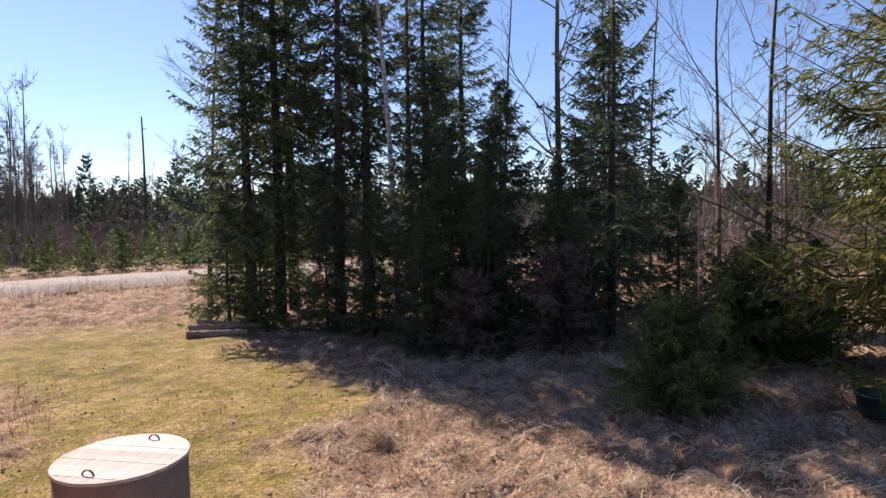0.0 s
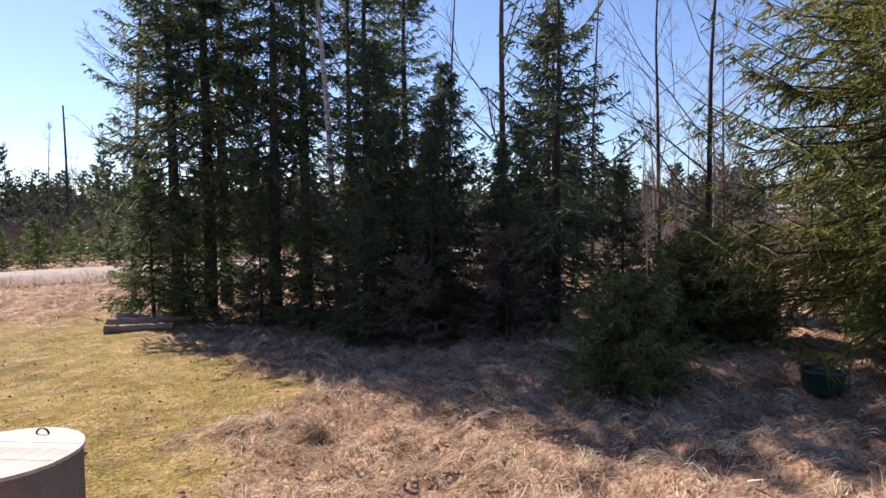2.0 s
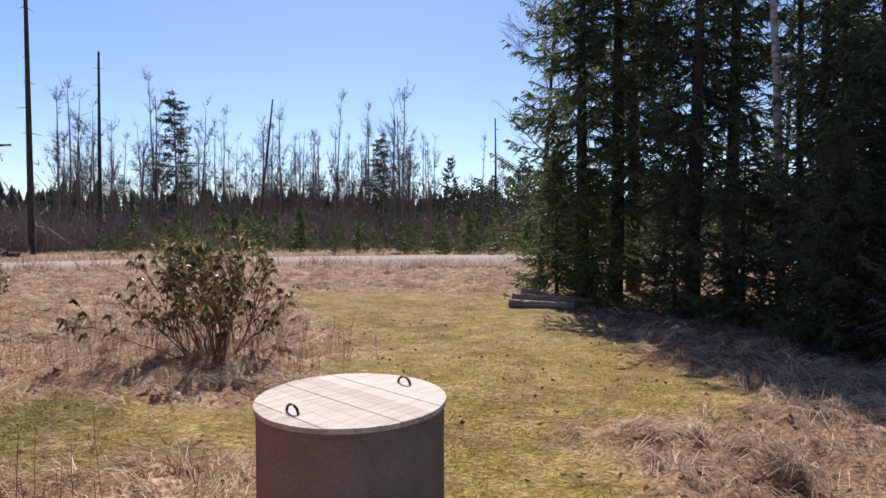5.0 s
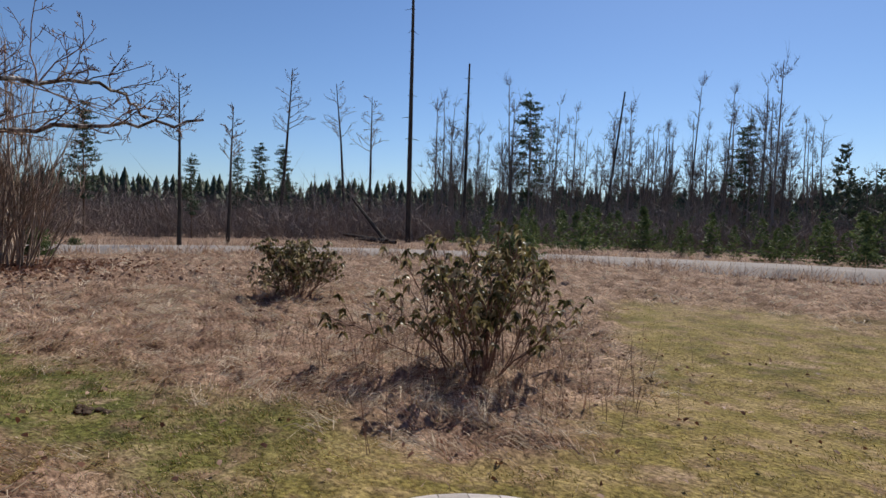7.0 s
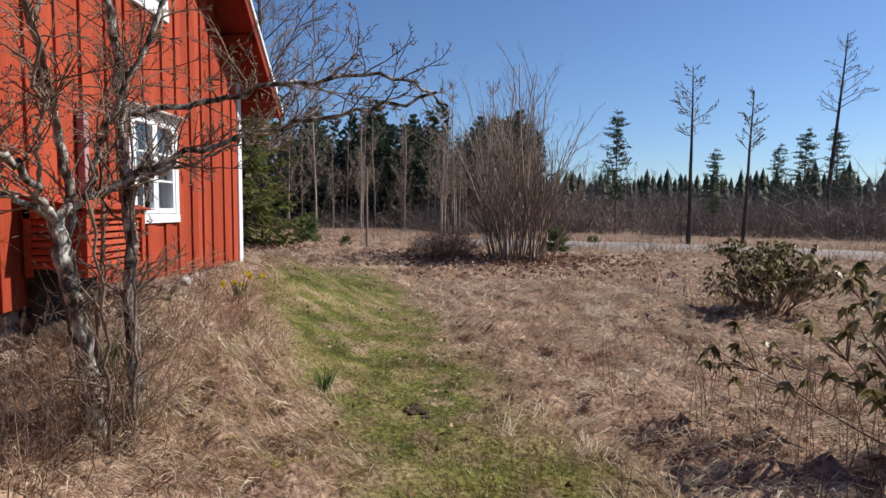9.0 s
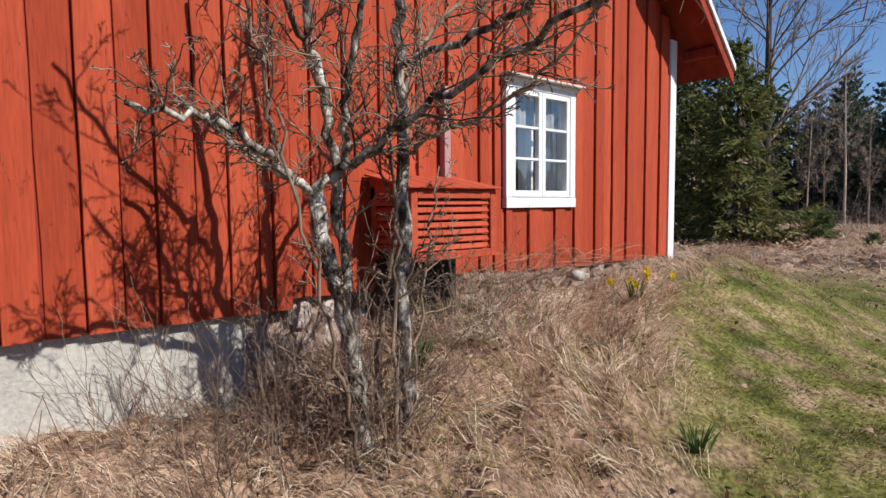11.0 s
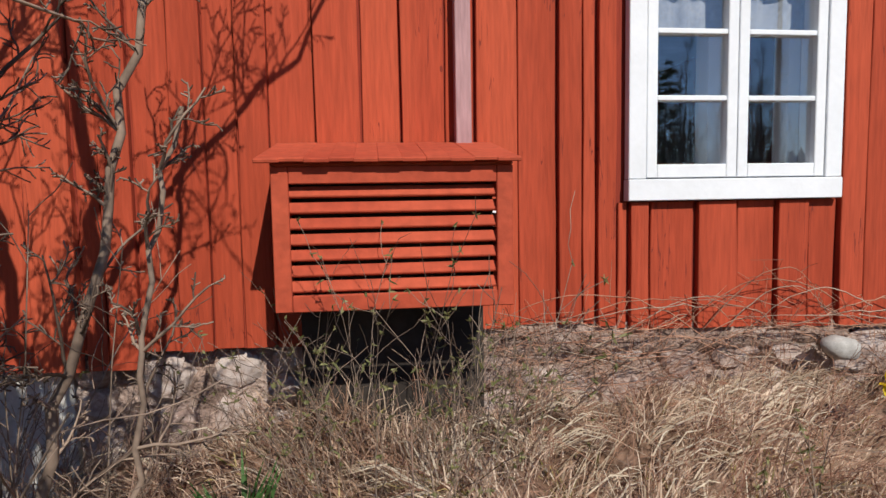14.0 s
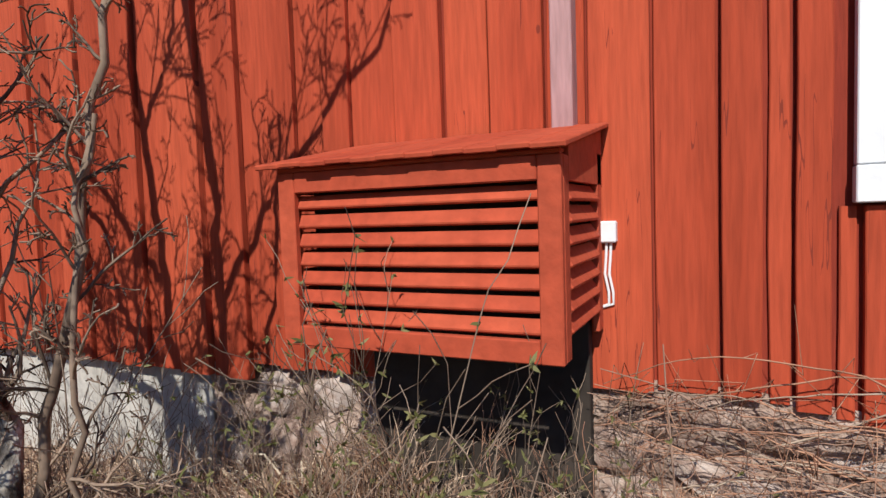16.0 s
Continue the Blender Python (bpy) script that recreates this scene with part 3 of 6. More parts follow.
def board_edges():
    xs = [WX0, 0.72, 0.91, 1.08, 1.26, 1.43, 1.61, 1.79, 1.96, 2.165, 2.348, 2.525, 2.615, 2.735, 2.88, 3.005, 3.12, 3.242, 3.415, 3.590, 3.743, 3.92, 4.04, 4.215, 4.382, 4.485, 4.546, 4.634]
    xs += [4.687, 4.778, 4.985, 5.17, 5.35, 5.50, 5.64, 5.769, 5.977, 6.131, 6.276, 6.43, 6.544, 6.674, 6.909, 7.084, 7.207, 7.367]
    return xs + [WX1 - 0.10]


def wider_gap(x):
    """Whether the board gaps are widened here to strengthen the dark lines."""
    return x > 3.8 or x < 2.5


def build_boards():
    r = np.random.default_rng(3)
    xs = board_edges()
    for k in range(len(xs) - 1):
        gap = 0.008 if xs[k] > 4.6 else 0.0058 if wider_gap(xs[k]) else 0.004
        a, b = xs[k] + gap, xs[k + 1] - gap
        proud = 0.034 if (k % 2 == 0) else 0.016
        if b - a > 0.075:
            a += r.uniform(-0.002, 0.003)
        spans = []
        zb = siding_bottom(a) - 0.012 - r.uniform(0, 0.012)
        top = min(roof_z(a), roof_z(b)) - 0.005
        holes = [h for h in ((4.66, 5.635, 1.47, 2.565), (4.68, 5.50, 3.50, 4.26)) if a < h[1] - 0.01 and b > h[0] + 0.01]
        z = zb
        for h in holes:
            spans.append((z, h[2]))
            z = h[3]
        spans.append((z, top))
        for z0, z1 in spans:
            if z1 - z0 < 0.03:
                continue
            bm = bmesh.new()
            n = max(2, int((z1 - z0) / 0.4))
            lean = r.normal(0, 0.003, 2)
            rows_ = []
            for i in range(n + 1):
                zz = z0 + (z1 - z0) * i / n
                w0, w1 = r.normal(0, 0.0022, 2)
                c = 0.003
                rows_.append([bm.verts.new(p) for p in ((a + w0, -0.001, zz), (a + w0, -proud + c, zz), (a + w0 + c, -proud, zz), (b + w1 - c, -proud, zz), (b + w1, -proud + c, zz), (b + w1, -0.001, zz))])
            for p, q in zip(rows_, rows_[1:]):
                for i in range(5):
                    bm.faces.new((p[i], q[i], q[i + 1], p[i + 1])[::-1])
            bm.faces.new(rows_[0])
            part("board", bm, M_RED, gable)


def wall_box(name, x0, x1, y0, y1, z0, z1, mat, label):
    return tagged(part(name, boxes((x0, x1, y0, y1, z0, z1)), mat), label, "wall", kind="structure")


# Unseen walls, floor and ceiling, added to keep light from leaking into the room.
wall_box("wall_west", WX0, WX0 + 0.2, 0.2, HOUSE_D, 0.9, EAVE_Z, M_RED, "plain red side wall of the house")
wall_box("wall_east", WX1 - 0.2, WX1, 0.2, HOUSE_D, 0.9, EAVE_Z, M_RED, "plain red side wall of the house")
wall_box("wall_back", WX0, WX1, HOUSE_D, HOUSE_D + 0.2, 0.9, EAVE_Z, M_RED, "plain red back wall of the house")
wall_box("floor", WX0 + 0.2, WX1 - 0.2, 0.2, HOUSE_D, 0.8, 0.9, M_WOOD, "wooden floor inside the house")
wall_box("ceiling", WX0 + 0.2, WX1 - 0.2, 0.2, HOUSE_D, 3.1, 3.2, M_CONCRETE, "plain ceiling inside the house")


def build_roof():
    e = thing("roof", "tiled gable roof with white barge boards", "roof")
    e["kind"] = "structure"
    for sgn in (-1, 1):
        over = 0.55 if sgn > 0 else -0.15
        run = (WX1 - RIDGE_X) + over
        z_top, z_low = roof_z(RIDGE_X) + 0.02, EAVE_Z - SLOPE * over + 0.02
        xt, xl = RIDGE_X, RIDGE_X + sgn * run

        def slab(name, y0, y1, t0, t1, mat, label=""):
            bm = bmesh.new()
            vs = [bm.verts.new(p) for y in (y0, y1) for p in ((xt, y, z_top + t0), (xl, y, z_low + t0), (xl, y, z_low + t1), (xt, y, z_top + t1))]
            for f in ((0, 1, 2, 3), (7, 6, 5, 4), (0, 4, 5, 1), (1, 5, 6, 2), (2, 6, 7, 3), (3, 7, 4, 0)):
                bm.faces.new([vs[i] for i in f])
            bmesh.ops.recalc_face_normals(bm, faces=bm.faces[:])
            return part(name, bm, mat, e, label)
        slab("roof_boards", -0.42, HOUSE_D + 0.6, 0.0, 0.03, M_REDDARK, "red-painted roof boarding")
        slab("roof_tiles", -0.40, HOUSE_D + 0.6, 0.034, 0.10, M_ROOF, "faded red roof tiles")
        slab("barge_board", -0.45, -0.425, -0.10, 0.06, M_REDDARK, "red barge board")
        slab("barge_cap", -0.475, -0.452, 0.045, 0.115, M_WHITE, "white capping board")
        for k in range(6):
            u = (k + 0.5) / 6
            x, z = xt + (xl - xt) * u, z_top + (z_low - z_top) * u
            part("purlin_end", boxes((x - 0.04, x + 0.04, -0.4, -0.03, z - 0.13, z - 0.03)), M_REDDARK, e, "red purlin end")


build_roof()


def rough_wall(x0, x1, y0, y1, z0, z1):
    """A wall with a lumpy outer face."""
    r = np.random.default_rng(12)
    bm = boxes((x0, x1, y0 + 0.035, y1, z0, z1))
    xs, zs = np.arange(x0, x1 + 0.001, (x1 - x0) / 120), np.linspace(0.15, z1, 20)
    grid = [[bm.verts.new((x, y0 + 0.012 * math.sin(x * 9 + z * 7) * math.sin(z * 13 - x * 4) + r.normal(0, 0.007) + (0.03 if j == 0 else 0), z + (r.normal(0, 0.01) if 0 < j < 19 else 0))) for x in xs] for j, z in enumerate(zs)]
    grid.append([bm.verts.new((x, y0 + 0.03, z1 + 0.001)) for x in xs])
    for p, q in zip(grid, grid[1:]):
        for i in range(len(xs) - 1):
            bm.faces.new((p[i], p[i + 1], q[i + 1], q[i]))
    return bm


def build_footing():
    r = np.random.default_rng(11)
    w = tagged(part("foundation_plaster", boxes((WX0 - 0.01, 2.45, 0.03, 0.33, -0.3, 0.875), bevel=0.01), M_CONCRETE), "limewashed concrete footing with stains", "foundation", kind="structure")
    e = tagged(part("foundation_rubble", rough_wall(2.455, WX1, 0.055, 0.33, -0.3, 0.92), M_MORTAR), "rubble-stone footing set in old mortar", "foundation", kind="structure")
    bm = bmesh.new()
    prev = None
    for x in np.arange(3.8, 5.75, 0.04):
        zt = siding_bottom(x) + 0.004 + r.normal(0, 0.004)
        cur = [bm.verts.new(q) for q in ((x, 0.06, 0.80), (x, -0.012 + r.normal(0, 0.004), 0.86), (x, -0.006 + r.normal(0, 0.003), zt - 0.02), (x, -0.004, zt), (x, 0.06, zt))]
        for i in range(4):
            if prev:
                bm.faces.new((prev[i], cur[i], cur[i + 1], prev[i + 1]))
        prev = cur
    part("mortar_lip", bm, M_MORTAR, e, "old mortar smeared under the boards", True)
    x = 2.47
    base = []
    for k in range(5):
        b = bmesh.new()
        bmesh.ops.create_icosphere(b, subdivisions=2, radius=0.5)
        for v in b.verts:
            v.co = Vector((v.co.x * 0.98, max(-0.3, min(0.3, v.co.y)), v.co.z * 0.98))
            v.co += Vector(r.normal(0, 0.035, 3))
        me = bpy.data.meshes.new("stone")
        b.to_mesh(me)
        b.free()
        me.materials.append(M_STONE)
        base.append(me)
    while x < WX1 - 0.1:
        w_ = r.uniform(0.17, 0.42)
        z = 0.92
        while z > 0.2:
            h_ = r.uniform(0.11, 0.26)
            o = new("stone", base[r.integers(5)])
            o.matrix_world = pose(x + w_ / 2 + r.normal(0, 0.03), r.uniform(0.058, 0.08), z - h_ / 2, 0, r.uniform(-24, 24), 0) @ Matrix.Diagonal((w_ * r.uniform(0.8, 1.0), 0.15, h_ * r.uniform(0.8, 1.05), 1))
            o.parent = e
            z -= h_ * 0.97
        x += w_ * 0.97
    s = new("loose_stone", base[1].copy())
    s.matrix_world = pose(5.61, -0.10, 0.835, 5, 12, 20) @ Matrix.Diagonal((0.21, 0.15, 0.11, 1))
    s.data.polygons.foreach_set("use_smooth", [True] * len(s.data.polygons))
    s.data.materials[0] = M_CONCRETE
    tagged(s, "pale rounded stone leaning on the footing", "stone")


build_footing()


def corner_boards():
    for x0, x1, y0, y1 in ((WX1 - 0.10, WX1 + 0.03, -0.035, -0.001), (WX1 + 0.002, WX1 + 0.03, 0.0, 0.13)):
        ob = part("trim", boxes((x0, x1, y0, y1, 0.86, EAVE_Z - 0.08), bevel=0.003), M_WHITE)
        tagged(ob, "white corner board of the red house", "trim", kind="structure")
    for x in (WX0 - 0.03,):
        ob = part("trim", boxes((x, x + 0.13, -0.035, -0.001, 0.86, EAVE_Z - 0.08), bevel=0.003), M_WHITE)
        tagged(ob, "white corner board of the red house", "trim", kind="structure")


corner_boards()


def build_window(name, x0, x1, z0, z1, rows_, cap, label, curtain=True):
    """x0..z1: the outside of the casing. Two casements that open outwards."""
    e = thing(name, label, "window", (x0 + x1) / 2, 0, z0)
    e["kind"] = "structure"
    inv = e.matrix_world.inverted()

    def add(nm, specs, mat, lab="", bevel=0.003, parent=None):
        ob = part(nm, boxes(*specs, bevel=bevel), mat, None, lab)
        ob.parent = parent or e
        if parent is None:
            ob.matrix_parent_inverse = inv
        return ob
    c = 0.075 if rows_ == 3 else 0.06
    add("casing", [(x0, x0 + c, -0.052, -0.006, z0 + 0.09, z1), (x1 - c, x1, -0.052, -0.006, z0 + 0.09, z1),
                   (x0 + c + 0.001, x1 - c - 0.001, -0.052, -0.006, z1 - c, z1)], M_WHITE, "white casing boards")
    add("window_sill", [(x0 - 0.002, x1 + 0.002, -0.058, -0.004, z0, z0 + 0.088)], M_WHITE, "white lower casing board")
    add("window_frame", [(x0 + c - 0.03, x0 + c + 0.015, -0.004, 0.1, z0 + 0.05, z1 - 0.02), (x1 - c - 0.015, x1 - c + 0.03, -0.004, 0.1, z0 + 0.05, z1 - 0.02),
                         (x0 + c + 0.016, x1 - c - 0.016, -0.004, 0.1, z1 - c - 0.012, z1 - 0.02), (x0 + c + 0.016, x1 - c - 0.016, -0.004, 0.1, z0 + 0.05, z0 + 0.1)], M_WHITE, "white window frame")
    if cap:
        add("drip_cap", [(x0 - 0.05, x1 + 0.05, -0.13, -0.03, z1 + 0.002, z1 + 0.022)], M_TIN, "rusty tin drip cap")
        add("drip_board", [(x0 - 0.03, x1 + 0.03, -0.075, -0.008, z1 - 0.03, z1 + 0.0)], M_WHITE, "white head board", 0.002)
    xm = (x0 + x1) / 2
    a, b, zb, zt = x0 + c + 0.004, x1 - c - 0.004, z0 + 0.094, z1 - c - 0.004
    st = 0.045
    for k, (p, q) in enumerate(((a, xm - 0.002), (xm + 0.002, b))):
        s = add("casement", [(p, p + st, -0.046, 0.0, zb, zt), (q - st, q, -0.046, 0.0, zb, zt),
                             (p + st + 0.001, q - st - 0.001, -0.046, 0.0, zb, zb + 0.055), (p + st + 0.001, q - st - 0.001, -0.046, 0.0, zt - st, zt)], M_WHITE, "white casement")
        s.matrix_parent_inverse = inv
        g0, g1 = zb + 0.056, zt - st - 0.001
        for j in range(rows_):
            y0_, y1_ = g0 + (g1 - g0) * j / rows_, g0 + (g1 - g0) * (j + 1) / rows_
            if j:
                o = part("glazing_bar", boxes((p + st + 0.001, q - st - 0.001, -0.042, -0.005, y0_ - 0.011, y0_ + 0.011), bevel=0.003), M_WHITE)
                o.parent = s
            gl = part("pane", boxes((p + st + 0.001, q - st - 0.001, -0.018, -0.015, y0_ + 0.012 * (j > 0), y1_ - 0.012 * (j < rows_ - 1))), M_GLASS)
            gl.parent = s
            gl.visible_shadow = False
    add("inner_frame", [(x0 + c + 0.012, x0 + c + 0.06, 0.10, 0.2, zb, zt), (x1 - c - 0.07, x1 - c - 0.012, 0.10, 0.2, zb, zt), (xm - 0.05, xm + 0.05, 0.10, 0.2, zb, zt)], M_WHITE, "white inner window frame")
    if curtain:
        cu = thing("curtain", "pale blue-white curtain behind the upper panes", "curtain", xm, 0.1, z1)
        bm = bmesh.new()
        n = 60
        prev = None
        for i in range(n + 1):
            x = x0 + 0.05 + (x1 - x0 - 0.1) * i / n
            y = 0.075 + 0.004 * math.sin(i * 1.35) + 0.006 * math.sin(i * 0.6)
            cur = (bm.verts.new((x, y, z1)), bm.verts.new((x, y + 0.006 * math.sin(i), z1 - 0.365 - 0.002 * math.sin(i * 1.35))))
            if prev:
                bm.faces.new((prev[0], cur[0], cur[1], prev[1]))
            prev = cur
        o = part("cloth", bm, M_CURTAIN, None, smooth=True)
        o.parent = cu
        o.matrix_parent_inverse = cu.matrix_world.inverted()
    return e


build_window("window_1", 4.672, 5.624, 1.477, 2.56, 3, True, "white two-casement window with six panes in the red wall")
build_window("window_2", 4.70, 5.48, 3.52, 4.24, 2, False, "small white attic window with four panes", False)


# ---- heat pump cover ----
def build_cover():
    e = thing("heat_pump_cover", "red-painted slatted wooden cover over a heat pump on the red wall", "heat pump cover", 3.70, -0.26, 1.05)
    inv = e.matrix_world.inverted()
    x0, x1, yf, z0, z1 = 3.316, 4.082, -0.49, 1.145, 1.604

    def add(nm, specs, mat, lab="", bevel=0.003):
        ob = part(nm, boxes(*specs, bevel=bevel), mat, None, lab)
        ob.parent = e
        ob.matrix_parent_inverse = inv
        return ob
    pw = 0.053
    add("corner_post", [(x0, x0 + pw, yf, yf + 0.022, z0, z1)], M_COVER)
    add("corner_post", [(x1 - pw, x1, yf, yf + 0.022, z0, z1)], M_COVER)
    add("top_rail", [(x0 + pw + 0.001, x1 - pw - 0.001, yf, yf + 0.022, z1 - 0.055, z1)], M_COVER)
    add("bottom_rail", [(x0 + pw + 0.001, x1 - pw - 0.001, yf, yf + 0.022, z0, z0 + 0.053)], M_COVER)
    for xs in (x0, x1 - 0.02):
        add("side_post", [(xs, xs + 0.02, yf + 0.023, yf + 0.07, z0, z1)], M_COVER)
        add("side_post", [(xs, xs + 0.02, -0.10, -0.045, z0, z1 + 0.03)], M_COVER)
    n = 7
    gap = (z1 - 0.055 - z0 - 0.053) / n
    for i in range(n):
        z = z0 + 0.053 + gap * (i + 0.5)
        o = add("slat", [(x0 + 0.03, x1 - 0.03, -0.007, 0.007, -0.0195, 0.0195)], M_COVER)
        o.matrix_parent_inverse = Matrix.Identity(4)
        o.matrix_basis = inv @ pose(0, yf + 0.03, z, -32, 0, 0)
        for xs in (x0 + 0.012, x1 - 0.012):
            o = add("side_slat", [(-0.006, 0.006, yf + 0.07, -0.1, -0.024, 0.024)], M_COVER)
            o.matrix_parent_inverse = Matrix.Identity(4)
            o.matrix_basis = inv @ pose(xs, 0, z, 0, 35 if xs < 3.6 else -35, 0)
    for xs in (x0, x1 - 0.018):
        bm = bmesh.new()
        ring = [[bm.verts.new((x, y, z)) for y, z in ((yf + 0.071, z1 - 0.055), (-0.036, z1 - 0.055), (-0.036, 1.70), (yf + 0.071, z1 + 0.022))] for x in (xs, xs + 0.018)]
        bm.faces.new(ring[0][::-1])
        bm.faces.new(ring[1])
        for i in range(4):
            bm.faces.new((ring[0][i], ring[0][(i + 1) % 4], ring[1][(i + 1) % 4], ring[1][i]))
        o = part("side_panel", bm, M_COVER)
        o.parent, o.matrix_parent_inverse = e, inv
    rx0, rx1, y_f, y_b, zf, zb = x0 - 0.045, x1 + 0.018, yf - 0.035, -0.034, 1.612, 1.708
    k = 11
    ang = math.degrees(math.atan2(zb - zf, y_b - y_f))
    for i in range(k):
        w = (rx1 - rx0) / k
        o = add("roof_board", [(rx0 + w * i, rx0 + w * (i + 1) + 0.003, 0.003 * math.sin(i * 2.3), math.hypot(zb - zf, y_b - y_f), 0, 0.014)], M_COVER)
        o.matrix_parent_inverse = Matrix.Identity(4)
        o.matrix_basis = inv @ pose(0, y_f, zf + 0.002 * (i % 2), ang, 0, 0)
    add("roof_batten", [(x0, x1, yf + 0.0, yf + 0.03, z1 + 0.001, z1 + 0.012)], M_COVER)
    # Unit coloured black for the shade inside, and sized to stop light leaking through.
    add("heat_pump", [(x0 + 0.05, x1 - 0.05, -0.42, -0.11, 1.16, 1.58)], M_BLACK, "heat pump unit coloured black as the shade inside", 0.02)
    # Black board added below too, in place of the shadow on the footing.
    add("shade_panel", [(x0 + 0.03, x1 - 0.03, -0.10, -0.055, 0.3, 1.64)], M_BLACK, "black board added as the shade under the cover")


build_cover()


def build_wall_bits():
    p = thing("conduit_cover", "faded pink vertical board covering a pipe on the red wall", "conduit", 3.98, -0.06, 1.69)
    o = part("cover_board", boxes((3.956, 4.017, -0.092, -0.03, 1.699, 2.384), bevel=0.003), M_PINK)
    o.parent, o.matrix_parent_inverse = p, p.matrix_world.inverted()
    j = thing("junction_box", "small white electrical junction box on the red boards", "junction box", 4.10, -0.03, 1.42)
    inv = j.matrix_world.inverted()
    o = part("lid", boxes((4.076, 4.122, -0.062, -0.028, 1.388, 1.448), bevel=0.004), M_WHITE)
    o.parent, o.matrix_parent_inverse = j, inv
    t = Tubes()
    for dx in (0.0, 0.012):
        t.add([(4.094 + dx, -0.045, 1.388), (4.092 + dx, -0.045, 1.35), (4.088 + dx, -0.045, 1.30), (4.098 + dx, -0.045, 1.25), (4.098 + dx, -0.04, 1.215), (4.06, -0.04, 1.20)], 0.004, 0.004, 6)
    o = t.object("cable", M_WHITE, j, "white cable")
    o.matrix_parent_inverse = inv


build_wall_bits()


# ---- stoop from which the walk comes down ----
def build_stoop():
    e = thing("stoop", "plain weathered wooden stoop with steps down to the yard", "steps", -0.9, 3.9, 0)
    inv = e.matrix_world.inverted()

    def add(nm, s, mat=M_PLANK):
        o = part(nm, boxes(*s, bevel=0.004), mat)
        o.parent, o.matrix_parent_inverse = e, inv
    add("deck", [(-1.9, 0.3, 3.40, 4.8, 1.13, 1.18)])
    add("deck_skirt", [(-1.86, 0.26, 3.43, 4.76, -0.1, 1.129)], M_WOOD)
    for k in range(6):
        y, z = 3.40 - 0.27 * (k + 1), 1.18 - 0.175 * (k + 1)
        add("tread", [(-1.7, -0.1, y, y + 0.268, z - 0.04, z)])
        add("riser", [(-1.66, -0.14, y + 0.03, y + 0.26, -0.1, z - 0.041)], M_WOOD)


build_stoop()


# ---- well ring with lid ----
def build_well():
    cx, cy, rad, h = -0.31, -2.31, 0.55, 0.615
    e = thing("well_ring", "damp brown concrete well ring with a round greyed plank lid", "well", cx, cy, 0)
    bm = bmesh.new()
    prof = [(rad, -0.1), (rad, h - 0.035), (rad - 0.006, h - 0.03), (rad - 0.10, h - 0.03), (rad - 0.10, -0.1)]
    n = 64
    rings = [[bm.verts.new((r_ * math.cos(i * 2 * math.pi / n), r_ * math.sin(i * 2 * math.pi / n), z)) for i in range(n)] for r_, z in prof]
    for a, b in zip(rings, rings[1:]):
        for i in range(n):
            bm.faces.new((a[i], a[(i + 1) % n], b[(i + 1) % n], b[i]))
    part("ring", bm, M_RINGM, e, "damp concrete ring", True)
    lid = tagged(new("lid"), "round greyed plank lid")
    lid.parent = e
    lid.matrix_basis = pose(0, 0, h, 0, 0, 55)
    R, k = rad + 0.012, 10
    for i in range(k):
        x0, x1 = -R + 2 * R * i / k + 0.002, -R + 2 * R * (i + 1) / k - 0.002
        b = bmesh.new()
        xs = np.linspace(x0, x1, 5)
        top = [(x, math.sqrt(max(R * R - x * x, 0.0009))) for x in xs]
        loop = [(x, -y) for x, y in top] + [(x, y) for x, y in reversed(top)]
        lo, hi = [b.verts.new((x, y, -0.028)) for x, y in loop], [b.verts.new((x, y, 0.0 + 0.001 * (i % 3))) for x, y in loop]
        b.faces.new(hi)
        b.faces.new(lo[::-1])
        for q in range(len(loop)):
            b.faces.new((lo[q], lo[(q + 1) % len(loop)], hi[(q + 1) % len(loop)], hi[q]))
        part("plank", b, M_LID, lid)
    for hx, hy, rz in ((0.41, 0.0, 90), (-0.41, 0.02, 90)):
        t = Tubes()
        a = np.linspace(0, math.pi, 12)
        t.add(np.stack([0.055 * np.cos(a), a * 0, 0.002 + 0.045 * np.sin(a)], 1), 0.008, 0.008, 8)
        o = t.object("handle", M_METAL, lid, "dark iron handle")
        o.matrix_basis = pose(hx, hy, 0, 0, 0, rz)


build_well()


def build_tub():
    cx, cy, z = -8.75, -0.62, float(height(-8.75, -0.62))
    e = thing("plastic_tub", "dark green plastic tub with pale handles in dry grass", "tub", cx, cy, z)
    bm = bmesh.new()
    prof = [(0.25, -0.03), (0.285, 0.23), (0.305, 0.24), (0.31, 0.275), (0.29, 0.28), (0.275, 0.24), (0.235, 0.02), (0.001, 0.02)]
    n = 48
    rings = [[bm.verts.new((r_ * math.cos(i * 2 * math.pi / n), r_ * math.sin(i * 2 * math.pi / n), q)) for i in range(n)] for r_, q in prof]
    for a, b in zip(rings, rings[1:]):
        for i in range(n):
            bm.faces.new((a[i], a[(i + 1) % n], b[(i + 1) % n], b[i]))
    part("body", bm, M_TUB, e, "", True)
    e.scale = (0.86, 0.86, 0.86)
    for sgn in (-1, 1):
        t = Tubes()
        a = np.linspace(0, math.pi, 9)
        t.add(np.stack([sgn * (0.315 + 0.02 * np.sin(a)) * np.cos(1.9 + 0 * a), (0.315 + 0.03 * np.sin(a)) * sgn + 0.0 * a, 0.24 - 0.11 * np.sin(a)], 1) + np.stack([0.07 * np.cos(a), 0 * a, 0 * a], 1), 0.012, 0.012, 6)
        t.object("handle", M_STRAP, e, "pale rope handle")


build_tub()


